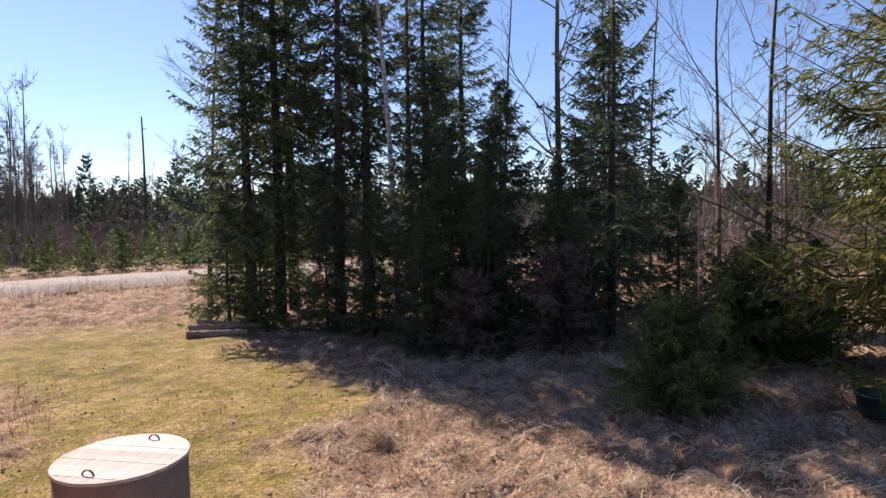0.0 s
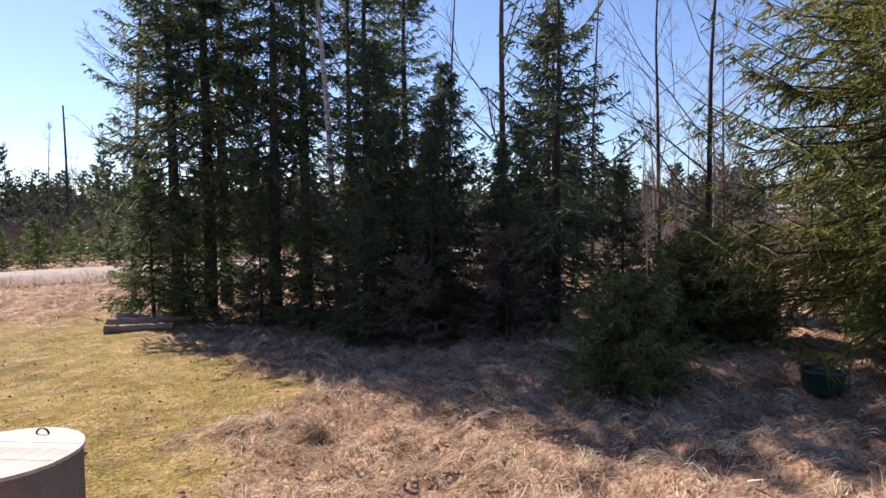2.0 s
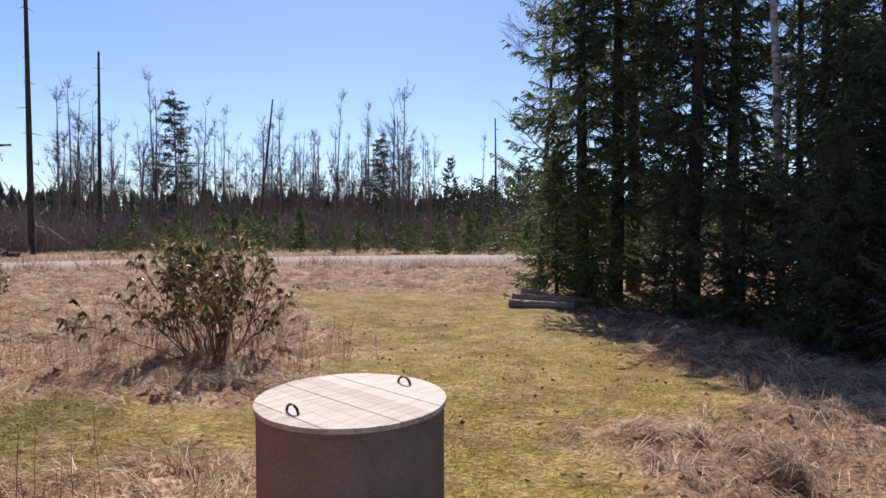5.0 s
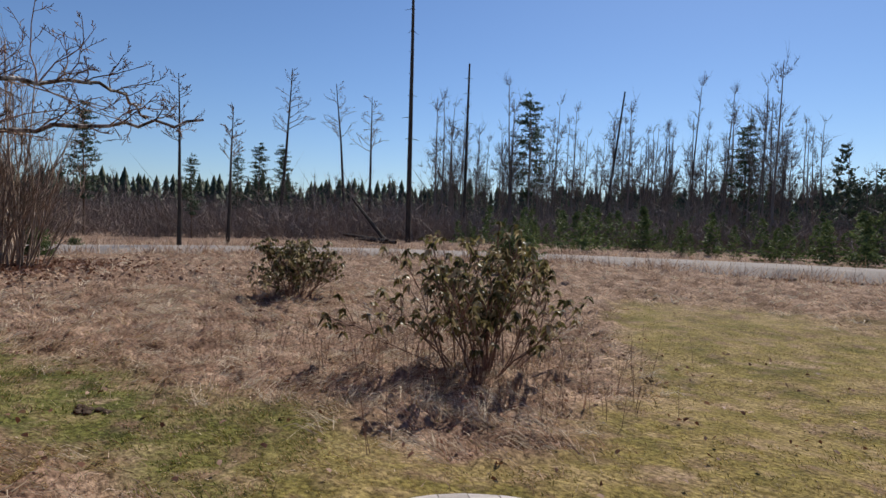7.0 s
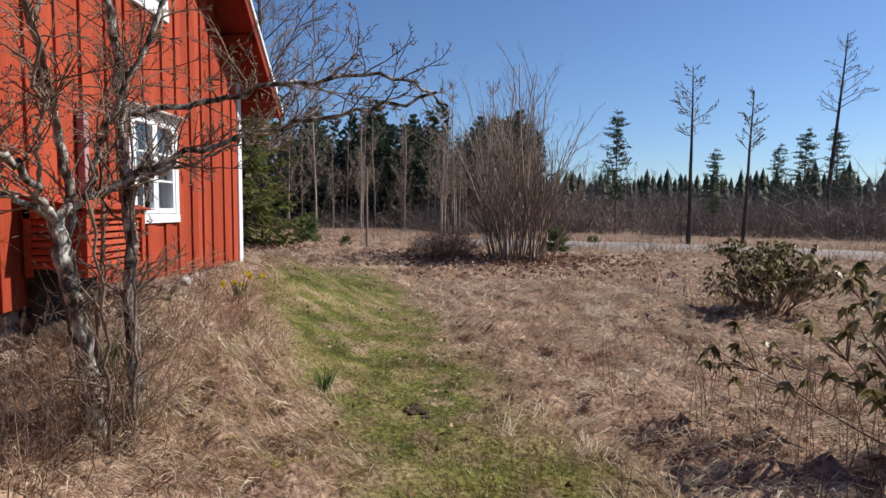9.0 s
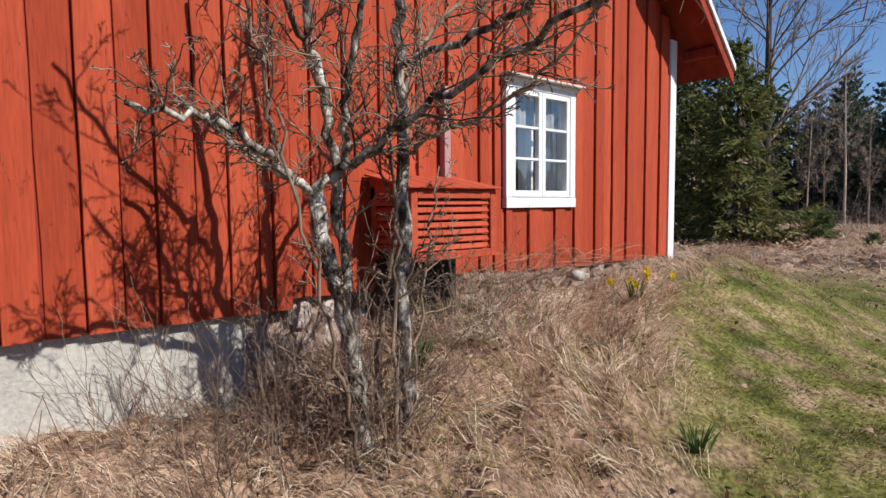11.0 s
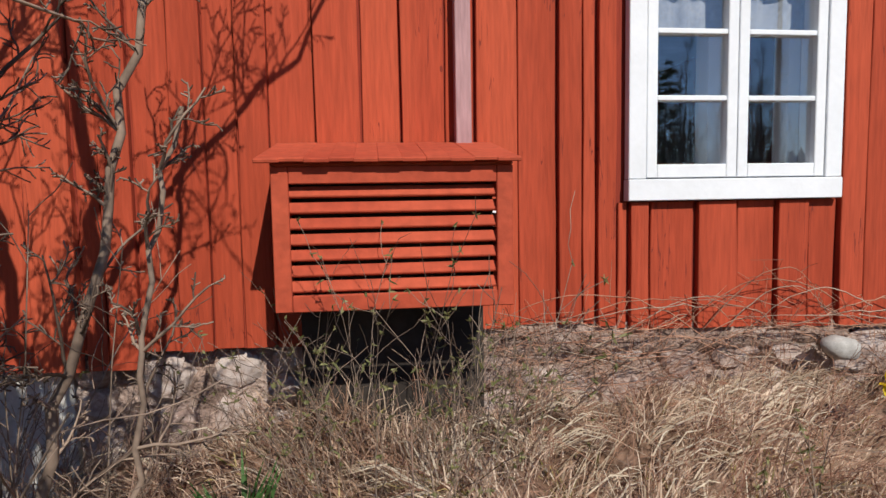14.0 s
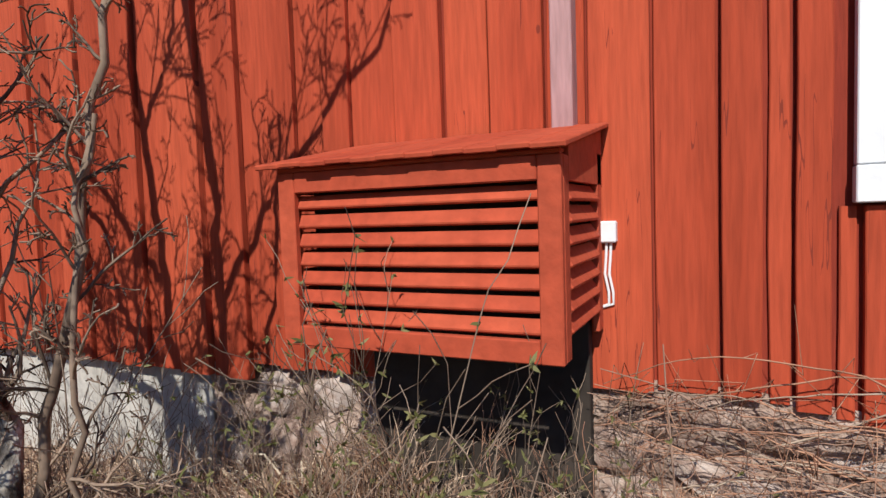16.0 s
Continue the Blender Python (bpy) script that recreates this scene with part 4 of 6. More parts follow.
def build_logs():
    for k, (a, b, r_, lab) in enumerate((((-1.05, -12.25, 0.02), (-2.45, -11.9, 0.0), 0.10, "weathered grey log lying at the edge of the lawn"),
                                         ((-1.1, -12.5, 0.16), (-2.9, -12.4, 0.1), 0.08, "half-rotten grey log lying beside the spruces"),
                                         ((-1.3, -12.7, 0.3), (-2.6, -12.9, 0.02), 0.07, "thin dark log resting on another log"))):
        e = thing("log", lab, "log", *a, group="logs by the spruces")
        t = Tubes()
        A, B = np.array(a), np.array(b)
        P = np.linspace(A, B, 12)
        P[:, 2] += float(height(a[0], a[1])) + r_ * 0.7
        P[1:-1] += rng.normal(0, 0.012, (10, 3))
        P = np.concatenate([P[:1], P, P[-1:]])
        t.add(P[1:-1], r_, r_ * 0.85, 12)
        t.add([P[1] - (B - A) * 0.0005, P[1]], 0.001, r_, 12)
        o = t.object("stem", M_WOOD, e)
        o.matrix_parent_inverse = e.matrix_world.inverted()


build_logs()


# ---- old apple tree by the wall ----
def limb(t, r, pts, r0, r1, sub=9, length=0.5, level=2):
    """A limb through given points, roughened, with side branches all along."""
    pts = np.array(pts, float)
    s = np.linspace(0, len(pts) - 1, len(pts) * 5)
    P = np.stack([np.interp(s, np.arange(len(pts)), pts[:, c]) for c in range(3)], 1)
    for _ in range(2):
        P[1:-1] = (P[:-2] + 2 * P[1:-1] + P[2:]) / 4
    P[1:-1] += r.normal(0, 0.012, (len(P) - 2, 3))
    k_, w_ = Tubes(), Tubes()
    k_.add(P, r0 * (0.86 if r0 > 0.049 else 0.66), r1 * 0.9, 10)
    t.append((k_, w_, M_BARK if r0 > 0.027 else M_TWIG))
    for k in range(int(sub * 1.45)):
        u = r.uniform(0.15, 1.0)
        i = int(u * (len(P) - 2))
        d = P[i + 1] - P[i]
        d /= np.linalg.norm(d)
        branching([w_, w_], r, P[i], side_way(r, d, r.uniform(0.5, 1.2)) + np.array([0, 0, 0.3]), length * r.uniform(0.35, 1.15) * (1.15 - 0.5 * u), max(0.005, (r0 + (r1 - r0) * u) * 0.24), level, 0.34, 0.015, 5, 4, 0.9, 0.42, 0.15, 0.0023)


def build_apple():
    e = thing("apple_tree", "old bare apple tree with several lichen-grey stems beside the red wall", "tree", 2.62, -0.98, 0.25)
    r = np.random.default_rng(21)
    t = []
    limb(t, r, [(2.65, -0.94, 0.07), (2.59, -0.95, 0.75), (2.46, -0.9, 1.27), (2.41, -0.9, 1.59)], 0.052, 0.045, sub=3, length=0.3)
    limb(t, r, [(2.41, -0.9, 1.57), (2.21, -0.96, 1.69), (1.99, -1.02, 1.83), (1.81, -1.06, 1.85), (1.57, -1.11, 1.87)], 0.034, 0.012, sub=10)
    limb(t, r, [(2.41, -0.91, 1.58), (2.509, -1.0, 1.685), (2.576, -1.2, 1.78), (2.65, -1.42, 1.93), (2.68, -1.9, 2.05), (2.6, -2.4, 2.16), (2.48, -2.9, 2.24)], 0.038, 0.009, sub=24, length=0.5)
    limb(t, r, [(2.52, -1.01, 1.69), (2.46, -1.12, 1.95), (2.42, -1.3, 2.3), (2.5, -1.5, 2.75)], 0.03, 0.012, sub=12, length=0.5)
    limb(t, r, [(2.41, -0.9, 1.58), (2.297, -0.785, 1.67), (2.176, -0.705, 1.746), (2.069, -0.56, 1.895), (1.93, -0.5, 2.0)], 0.03, 0.012, sub=8, length=0.4)
    limb(t, r, [(2.79, -1.07, 1.68), (2.87, -1.2, 1.85), (2.98, -1.36, 1.88), (3.15, -1.6, 2.05), (3.3, -1.9, 2.4)], 0.022, 0.008, sub=12, length=0.45)
    limb(t, r, [(2.71, -0.86, 0.07), (2.66, -0.84, 0.77), (2.57, -0.86, 1.37), (2.5, -0.91, 1.77), (2.47, -0.86, 2.17), (2.39, -0.81, 2.67), (2.34, -0.76, 3.27)], 0.046, 0.02, sub=12, length=0.6)
    limb(t, r, [(2.83, -1.0, 0.07), (2.81, -1.07, 0.77), (2.79, -1.07, 1.51), (2.85, -1.02, 2.07), (2.83, -1.0, 2.67), (2.71, -0.95, 3.37)], 0.0495, 0.022, sub=14, length=0.55)
    limb(t, r, [(2.77, -1.1, 2.17), (2.933, -1.55, 2.277), (2.996, -2.017, 2.407), (3.2, -2.6, 2.5), (3.5, -2.95, 2.35)], 0.03, 0.009, sub=20, length=0.6)
    limb(t, r, [(2.48, -0.88, 2.05), (2.3, -0.95, 2.35), (2.02, -1.02, 2.7), (1.8, -1.1, 3.2)], 0.026, 0.01, sub=12, length=0.6)
    limb(t, r, [(2.2, -0.96, 1.7), (2.1, -1.05, 2.05), (1.95, -1.15, 2.5)], 0.018, 0.006, sub=9, length=0.45)
    limb(t, r, [(2.39, -0.81, 2.6), (2.6, -0.9, 2.95), (2.75, -1.0, 3.4)], 0.022, 0.008, sub=10, length=0.6)
    limb(t, r, [(2.85, -1.02, 2.07), (3.11, -0.9, 2.42), (3.46, -0.85, 2.72), (3.81, -0.9, 3.17)], 0.026, 0.008, sub=10)
    limb(t, r, [(2.69, -0.95, 0.12), (2.81, -0.85, 0.87), (2.97, -0.8, 1.47), (3.09, -0.78, 2.07), (3.13, -0.8, 2.57)], 0.024, 0.008, sub=15, length=0.35)
    limb(t, r, [(2.91, -0.92, 0.22), (3.03, -0.9, 0.77), (3.09, -0.92, 1.27), (3.19, -0.9, 1.72)], 0.014, 0.006, sub=8, length=0.3)
    limb(t, r, [(2.73, -1.1, 0.17), (2.67, -1.16, 0.87), (2.71, -1.14, 1.47), (2.61, -1.2, 2.17)], 0.018, 0.006, sub=9, length=0.3)
    limb(t, r, [(2.57, -1.06, 0.12), (2.39, -1.16, 0.67), (2.19, -1.26, 1.27), (2.032, -1.316, 1.871)], 0.018, 0.006, sub=8, length=0.35)
    for k in range(34):
        a = r.uniform(0, 6.28)
        p = (2.72 + 0.33 * math.cos(a) * r.random(), -0.98 + 0.2 * math.sin(a), 0.2)
        w_ = Tubes()
        branching([w_, w_], r, p, (r.normal(0, 0.25), r.normal(-0.05, 0.25), 1), r.uniform(0.4, 1.35), r.uniform(0.0025, 0.006), 1, 0.24, 0.01, 9, 4, 0.8, 0.28)
        t.append((w_, None, M_TWIG))
    inv = e.matrix_world.inverted()
    for k_, w_, mat in t:
        o = k_.object("stem" if w_ else "sucker", mat, e)
        o.matrix_parent_inverse = inv
        if w_ and w_.n:
            tagged(w_.object("spray", M_TWIG, o, "thin knobbly twigs"), kind="stuff")


build_apple()


# ---- thickets and shrubs ----
def thicket(name, label, cat, x, y, stems, h, spread, rad, seed, mat=None, level=2, kids=5, base=0.3, group="", curl=0.09, thin=0.0022, buds=0):
    r = np.random.default_rng(seed)
    e = thing(name, label, cat, x, y, float(height(x, y)), group)
    ends, rest = [], Tubes()
    for _ in range(stems):
        a = r.uniform(0, 6.28)
        q = r.random() ** 0.5
        p = (base * q * math.cos(a), base * q * math.sin(a), -0.05)
        d = (spread * q * math.cos(a) + r.normal(0, 0.08), spread * q * math.sin(a) + r.normal(0, 0.08), 1)
        t = Tubes()
        branching([t, t], r, p, d, h * r.uniform(0.55, 1.05), rad * r.uniform(0.5, 1.1), level, curl, 0.015, kids, 4, 0.55, 0.38, 0.25, thin)
        all_v = list(t.v)
        t.split(rest)
        t.object("stem", mat or M_TWIGP, e)
        ends.append(np.concatenate(all_v)[r.integers(0, len(np.concatenate(all_v)), buds)])
    if rest.n:
        tagged(rest.object("brushwood", mat or M_TWIGP, e), kind="stuff")
    if buds:
        q = np.concatenate(ends)
        q = q[q[:, 2] > 0.12]
        q = np.repeat(q, 4, axis=0)
        v, f, t3 = blades(q, q + r.normal(0, 0.009, q.shape), 0.006, 0, r)
        tagged(mesh_object("foliage", v, [f, t3], M_BUD, e, "tiny opening grey-green leaves"), kind="stuff")
    return e


def rhododendron(name, label, x, y, h, w, seed, dense):
    r = np.random.default_rng(seed)
    e = thing(name, label, "shrub", x, y, float(height(x, y)))
    rest = Tubes()
    tips = []
    for _ in range(dense):
        a = r.uniform(0, 6.28)
        q = r.random() ** 0.6
        d = np.array([w * q * math.cos(a), w * q * math.sin(a), h * r.uniform(0.6, 1.0) * (1.1 - 0.45 * q)])
        P = wander(r, (0.38 * w * q * math.cos(a), 0.38 * w * q * math.sin(a), -0.03), d * np.array([0.75, 0.75, 0.9]), np.linalg.norm(d) * 1.05, 6, 0.36, 0.06)
        t = Tubes()
        t.add(P, 0.010, 0.004, 5)
        tips.append(P[-1])
        for _ in range(11):
            i = r.integers(2, 6)
            Q = wander(r, P[i], side_way(r, (P[i] - P[i - 1]) / np.linalg.norm(P[i] - P[i - 1]), 0.7) + np.array([0, 0, 0.3]), r.uniform(0.15, 0.42), 3, 0.2, 0.1)
            t.add(Q, 0.006, 0.003, 4)
            tips.append(Q[-1])
        t.split(rest)
        t.object("stem", M_TWIGR, e)
    tagged(rest.object("brushwood", M_TWIGR, e), kind="stuff")
    tips = np.array(tips)
    B, T = [], []
    for k in range(9):
        a = k * 2.4 + r.uniform(0, 0.8, len(tips))
        L = r.uniform(0.045, 0.085, len(tips))
        dn = r.uniform(-1.7, 0.0, len(tips))
        B.append(tips)
        T.append(tips + np.stack([np.cos(a) * L, np.sin(a) * L, dn * L], 1))
    B, T = np.concatenate(B), np.concatenate(T)
    keep = r.random(len(B)) < 0.75
    v, q, t3 = blades(B[keep], T[keep], r.uniform(0.030, 0.046, keep.sum()), 0.12, r)
    mesh_object("foliage", v, [q, t3], M_RHODO, e, "leathery olive leaves, some coloured pale as if sunlit")
    return e


rhododendron("rhododendron", "sparse rhododendron with drooping olive leaves in the dry grass", 2.85, -6.4, 1.75, 1.1, 5, 40)
rhododendron("rhododendron", "low dense rhododendron with leathery leaves in the dry grass", 8.85, -8.05, 1.2, 0.8, 9, 42)
thicket("tall_shrub", "tall bare many-stemmed shrub at the edge of the yard", "shrub", 18.0, -5.1, 40, 5.7, 0.22, 0.036, 31, level=2, kids=7, base=0.9, curl=0.1, thin=0.003)
thicket("tall_shrub", "lower spreading bare shrub grown into the tall one", "shrub", 17.8, -5.0, 40, 3.7, 0.36, 0.03, 92, M_TWIG, level=2, kids=9, base=1.1, curl=0.17, thin=0.003)


def twig_heap(x, y):
    """A heap of thin brown shoots bent over one another."""
    r = np.random.default_rng(32)
    e = thing("low_shrub", "low rounded tangle of bare brown shoots beside the tall shrub", "shrub", x, y, float(height(x, y)))
    for k in range(26):
        a, q = r.uniform(0, 6.28), r.random() ** 0.5
        t = Tubes()
        t.add(wander(r, (0.5 * q * math.cos(a), 0.7 * q * math.sin(a), -0.05), (0.5 * math.cos(a), 0.7 * math.sin(a), 1), r.uniform(0.8, 1.5), 6, 0.3, -0.12), 0.014, 0.004, 4)
        t.object("stem", M_TWIG, e)
    n = 3200
    p = r.normal(0, 1, (n, 3))
    p /= np.linalg.norm(p, axis=1)[:, None]
    p *= (r.random((n, 1)) ** 0.35) * np.array([0.95, 1.3, 1.0])
    p[:, 2] = np.abs(p[:, 2]) * r.uniform(0.75, 1.0, n)
    d = r.normal(0, 1, (n, 3)) + np.array([0, 0, 0.4])
    v, q, t3 = slivers(p, p + d / np.linalg.norm(d, axis=1)[:, None] * r.uniform(0.15, 0.5, (n, 1)), 0.013, r)
    tagged(mesh_object("brushwood", v, [q, t3], M_TWIGR, e), kind="stuff")


twig_heap(18.6, -2.7)
thicket("bramble", "bare bramble stems with tiny buds in front of the slatted cover", "shrub", 3.72, -0.72, 38, 0.8, 0.36, 0.0024, 33, M_TWIG, level=1, kids=8, base=0.33, curl=0.36, thin=0.001, buds=12)
thicket("bramble", "bare thin shoots at the foot of the footing", "shrub", 2.15, -0.62, 70, 0.85, 0.6, 0.0034, 34, M_TWIG, level=1, kids=9, base=0.6, curl=0.24, thin=0.0011)
thicket("bramble", "dry tangled stems in front of the footing", "shrub", 4.3, -0.38, 110, 0.42, 1.2, 0.0019, 38, M_VINE, level=1, kids=7, base=0.9, curl=0.28, thin=0.0009)
thicket("bramble", "dry tangled stems at the foot of the wall", "shrub", 2.85, -0.42, 130, 0.5, 1.2, 0.002, 39, M_TWIGR, level=1, kids=7, base=0.8, curl=0.26, thin=0.0009)
thicket("bramble", "dark reddish trailing stems below the window", "shrub", 5.1, -0.3, 80, 0.42, 1.4, 0.002, 35, M_VINE, level=1, kids=6, base=0.9, curl=0.3, thin=0.0009)
thicket("bramble", "dark thin stems with buds beside the cover", "shrub", 4.08, -0.3, 14, 0.55, 0.4, 0.0022, 36, M_TWIG, level=1, kids=7, base=0.15, curl=0.25, thin=0.0009, buds=6)


def vines():
    r = np.random.default_rng(37)
    e = thing("creeper", "reddish creeper stems arching over the footing below the window", "creeper", 4.8, -0.2, 0.7)
    inv = e.matrix_world.inverted()
    rest = Tubes()
    for k in range(62):
        x0 = r.uniform(4.0, 6.3)
        L = r.uniform(0.3, 1.1) * r.choice([-1, 1])
        rise = r.uniform(0.0, 0.26) * (r.random() < 0.6)
        z0 = r.uniform(0.70, 0.97) if k % 3 else r.uniform(0.90, 1.0)
        u = np.linspace(0, 1, 22)
        wig = np.cumsum(r.normal(0, 0.004, (22, 2)), axis=0)
        P = np.stack([x0 + L * u, -0.05 - 0.12 * np.sin(u * 3.1) * r.random() + wig[:, 0] * 0.6, z0 + rise * np.sin(u * math.pi) + 0.10 * (u - 0.5) * r.normal() + wig[:, 1]], 1)
        P[:, 1] = np.minimum(P[:, 1], -0.04)
        P = P[P[:, 0] > 4.06]
        if len(P) < 4:
            continue
        t = Tubes()
        t.add(P, 0.0027, 0.0012, 4)
        for q in P[1:-1]:
            if r.random() < 0.35:
                t.add([q, q + r.normal(0, 0.03, 3) * (1, 0.5, 1), q + r.normal(0, 0.06, 3) * (1, 0.5, 1)], 0.0018, 0.0009, 3)
        t.split(rest)
        o = t.object("stem", (M_VINE, M_VINE, M_TWIGR, M_TWIGP)[k % 4], e)
        o.matrix_parent_inverse = inv
    o = tagged(rest.object("brushwood", M_VINE, e), kind="stuff")
    o.matrix_parent_inverse = inv


vines()


# ---- spruces by the yard ----
def put(ob, x, y, rz=0, s=1.0, label="", dz=0.0):
    m = pose(x, y, float(height(x, y)) + dz, 0, 0, rz) @ Matrix.Diagonal((s, s, s, 1))
    ob.matrix_world = m
    if label:
        tagged(ob, label)
    return ob


def near_spruces():
    r = np.random.default_rng(5)
    G = "spruces at the edge of the yard"
    big = spruce("spruce", "tall dark spruce with an open lower trunk beside the yard", r, group=G, h=15, rad=2.1, clear=0.05, spacing=0.36, twigs=20, width=0.04, top=0.6, droop=0.35, gaps=0.1, sprays=3, open_to=0.3)
    put(big, -3.55, -13.6, 0)
    big2 = spruce("spruce", "tall dense dark spruce at the edge of the yard", r, group=G, h=14, rad=2.0, clear=0.03, spacing=0.34, twigs=20, width=0.04, top=0.55, droop=0.35, gaps=0.1, sprays=3, open_to=0.2)
    put(big2, -5.0, -12.4, 0)
    for src, x, y, rz, s, lab in ((big2, -2.75, -13.5, 120, 0.95, "tall sunlit-edged spruce above the logs"), (big, -6.35, -13.8, 200, 1.0, "tall thin spruce behind the birch"),
                                  (big, -4.3, -15.6, 80, 1.05, "tall spruce in the shade of others"), (big2, -8.3, -13.8, 250, 0.95, "tall spruce at the back of the grove"),
                                  (big, -10.2, -15.0, 300, 0.9, "tall spruce at the back of the grove")):
        c = copy_thing(src, pose(x, y, float(height(x, y)), 0, 0, rz) @ Matrix.Diagonal((s, s, s, 1)))
        put(c, x, y, rz, s, lab)
    mid = spruce("spruce", "dark bushy spruce with boughs reaching the ground", r, group=G, h=6.6, rad=1.75, clear=0.02, spacing=0.2, twigs=15, width=0.034, top=0.85, droop=0.3, sprays=3)
    put(mid, -6.3, -9.0, 0)
    for x, y, rz, s, lab in ((-8.6, -9.6, 70, 0.95, "dark bushy spruce standing between larger ones"), (-5.7, -7.9, 150, 0.5, "low dark spruce in the shade"),
                             (-6.9, -7.3, 320, 0.62, "low wide dark spruce in the shade"), (-8.3, -6.7, 250, 0.6, "low dark spruce below a ragged one"), (-7.6, -8.3, 10, 0.78, "dark spruce with a narrow top"),
                             (-11.9, -9.3, 220, 1.25, "taller bushy spruce with a ragged crown"), (-4.4, -11.4, 30, 0.5, "low bushy spruce at the edge of the shade"),
                             
                             (-5.3, -10.2, 100, 0.6, "dark low spruce under the leaning birch"), (-7.6, -10.6, 250, 0.8, "dark bushy spruce under the tall ones"), (-9.9, -8.2, 20, 0.7, "dark bushy spruce below the ragged one"), (-10.4, -5.4, 190, 0.5, "low dark spruce in front of bare trees")):
        c = copy_thing(mid, Matrix.Identity(4))
        put(c, x, y, rz, s, lab)
    # Sunlit spruces take the brighter needle colour, so their sun is partly painted.
    green = spruce("spruce", "bushy green spruce in the sun behind the plastic tub", r, mat=M_NEEDLEY, group=G, h=5.0, rad=1.7, clear=0.02, spacing=0.2, twigs=15, width=0.032, top=0.8, droop=0.3, sprays=4)
    put(green, -13.6, -2.6, 0, 0.62)
    for x, y, rz, s, lab in ((-12.4, -1.6, 10, 0.5, "low green spruce behind the plastic tub"), (-12.4, 1.4, 190, 0.9, "dense green spruce beside the wide one"),
                             (-2.9, -12.7, 60, 0.62, "low sunlit spruce beside the logs"), (-2.2, -13.9, 200, 0.75, "small sunlit green spruce behind the logs")):
        put(copy_thing(green, Matrix.Identity(4)), x, y, rz, s, lab)
    rag = spruce("spruce", "half-dead ragged spruce with an open crown", r, group=G, h=8.6, rad=2.5, clear=0.06, spacing=0.34, twigs=15, width=0.036, top=0.75, droop=0.15, gaps=0.34, sprays=4)
    put(rag, -9.6, -6.6, 0)
    dead = spruce("spruce", "low broad spruce with dead brown boughs in the shade", r, mat=M_NEEDLED, group=G, h=3.4, rad=1.9, clear=0.03, spacing=0.17, twigs=14, width=0.03, top=0.7, droop=0.25, gaps=0.1, sprays=3)
    put(dead, -7.8, -5.9, 0, 0.62)
    put(copy_thing(dead, Matrix.Identity(4)), -6.3, -7.0, 140, 0.5, "low spruce with brown lower boughs beneath taller ones")
    for x, y, rz, s, lab in ((-10.9, 1.35, 130, 0.62, "green spruce with drooping boughs behind the plastic tub"), (-10.6, -2.6, 40, 0.4, "low spreading green spruce in broken shade"), (-10.9, -4.0, 250, 0.42, "low green spruce at the edge of the light")):
        put(copy_thing(green, Matrix.Identity(4)), x, y, rz, s, lab)
    front = spruce("young_spruce", "young bushy spruce with fresh green tips on the lawn's edge", r, mat=M_NEEDLEY, h=1.75, rad=1.32, clear=0.03, spacing=0.085, twigs=22, width=0.018, top=0.65, droop=0.1, per=(6, 9), sprays=3)
    put(front, -7.05, -2.3, 0, 0.8)
    fr2 = copy_thing(front, Matrix.Identity(4))
    put(fr2, -10.1, -3.4, 130, 1.1, "small spruce in the shade behind another")
    right = spruce("spruce", "large spruce with wide sunlit drooping branches", np.random.default_rng(6), mat=M_NEEDLEG, group=G, h=9.8, rad=4.2, clear=0.14, spacing=0.3, twigs=30, width=0.026, top=0.75, droop=0.4, per=(9, 12), sprays=7)
    put(right, -11.0, -0.2, 0, 0.95)


near_spruces()


# ---- bare trees ----
def bare_tree(name, label, x, y, h, rad, seed, mat, spread=0.35, kids=16, twig=0.0035, group="", first=0.3, lean=(0, 0), sub=4, level=2, up=0.8, cat="tree", sway=0.022):
    r = np.random.default_rng(seed)
    e = thing(name, label, cat, x, y, float(height(x, y)), group)
    tk, tw = Tubes(), Tubes()
    P = wander(r, (0, 0, -0.1), (lean[0], lean[1], 1), h, 14, sway, 0.0)
    tk.add(P, rad, rad * 0.15, 8)
    for k in range(kids):
        s = first + (0.98 - first) * (k + r.random()) / kids
        i = min(int(s * 14), 13)
        q = P[i] + (P[i + 1] - P[i]) * (s * 14 - i)
        a = r.uniform(0, 6.28)
        d = np.array([math.cos(a), math.sin(a), up * r.uniform(0.6, 1.5)])
        branching([tw, tw], r, q, d, h * spread * (1.2 - s) * r.uniform(0.6, 1.2), max(rad * 0.35 * (1.15 - s), twig), level, 0.13, 0.03, sub, 4, 0.6, 0.5, 0.25, twig)
    tk.object("trunk", mat, e)
    tagged(tw.object("crown", M_TWIG, e), kind="stuff")
    return e


bare_tree("birch", "slender leaning white-barked birch among the spruces", -5.95, -10.2, 12.5, 0.10, 41, M_BIRCH, lean=(0.05, 0.03), kids=10, first=0.5)
bare_tree("birch", "dark-barked birch beside the white one", -7.6, -13.2, 14, 0.1, 42, M_BARKD, kids=12, first=0.4)
bare_tree("aspen", "tall bare aspen rising above the spruces", -11.0, -10.4, 13, 0.13, 43, M_PINEB, kids=18, spread=0.28, first=0.3)
bare_tree("rowan", "bare spreading tree with long thin limbs behind the spruces", -13.1, -5.3, 9.5, 0.085, 44, M_BARKD, kids=18, spread=0.5, first=0.22, sub=6, up=0.7)
bare_tree("sapling", "thin bare sapling beside the young spruce", -7.4, -2.2, 3.0, 0.022, 45, M_TWIGP, kids=8, spread=0.3, level=1)
bare_tree("sapling", "thin bare tree in the gap between the spruces", -15.5, -6.6, 7.5, 0.05, 46, M_PINEB, kids=22, spread=0.35)
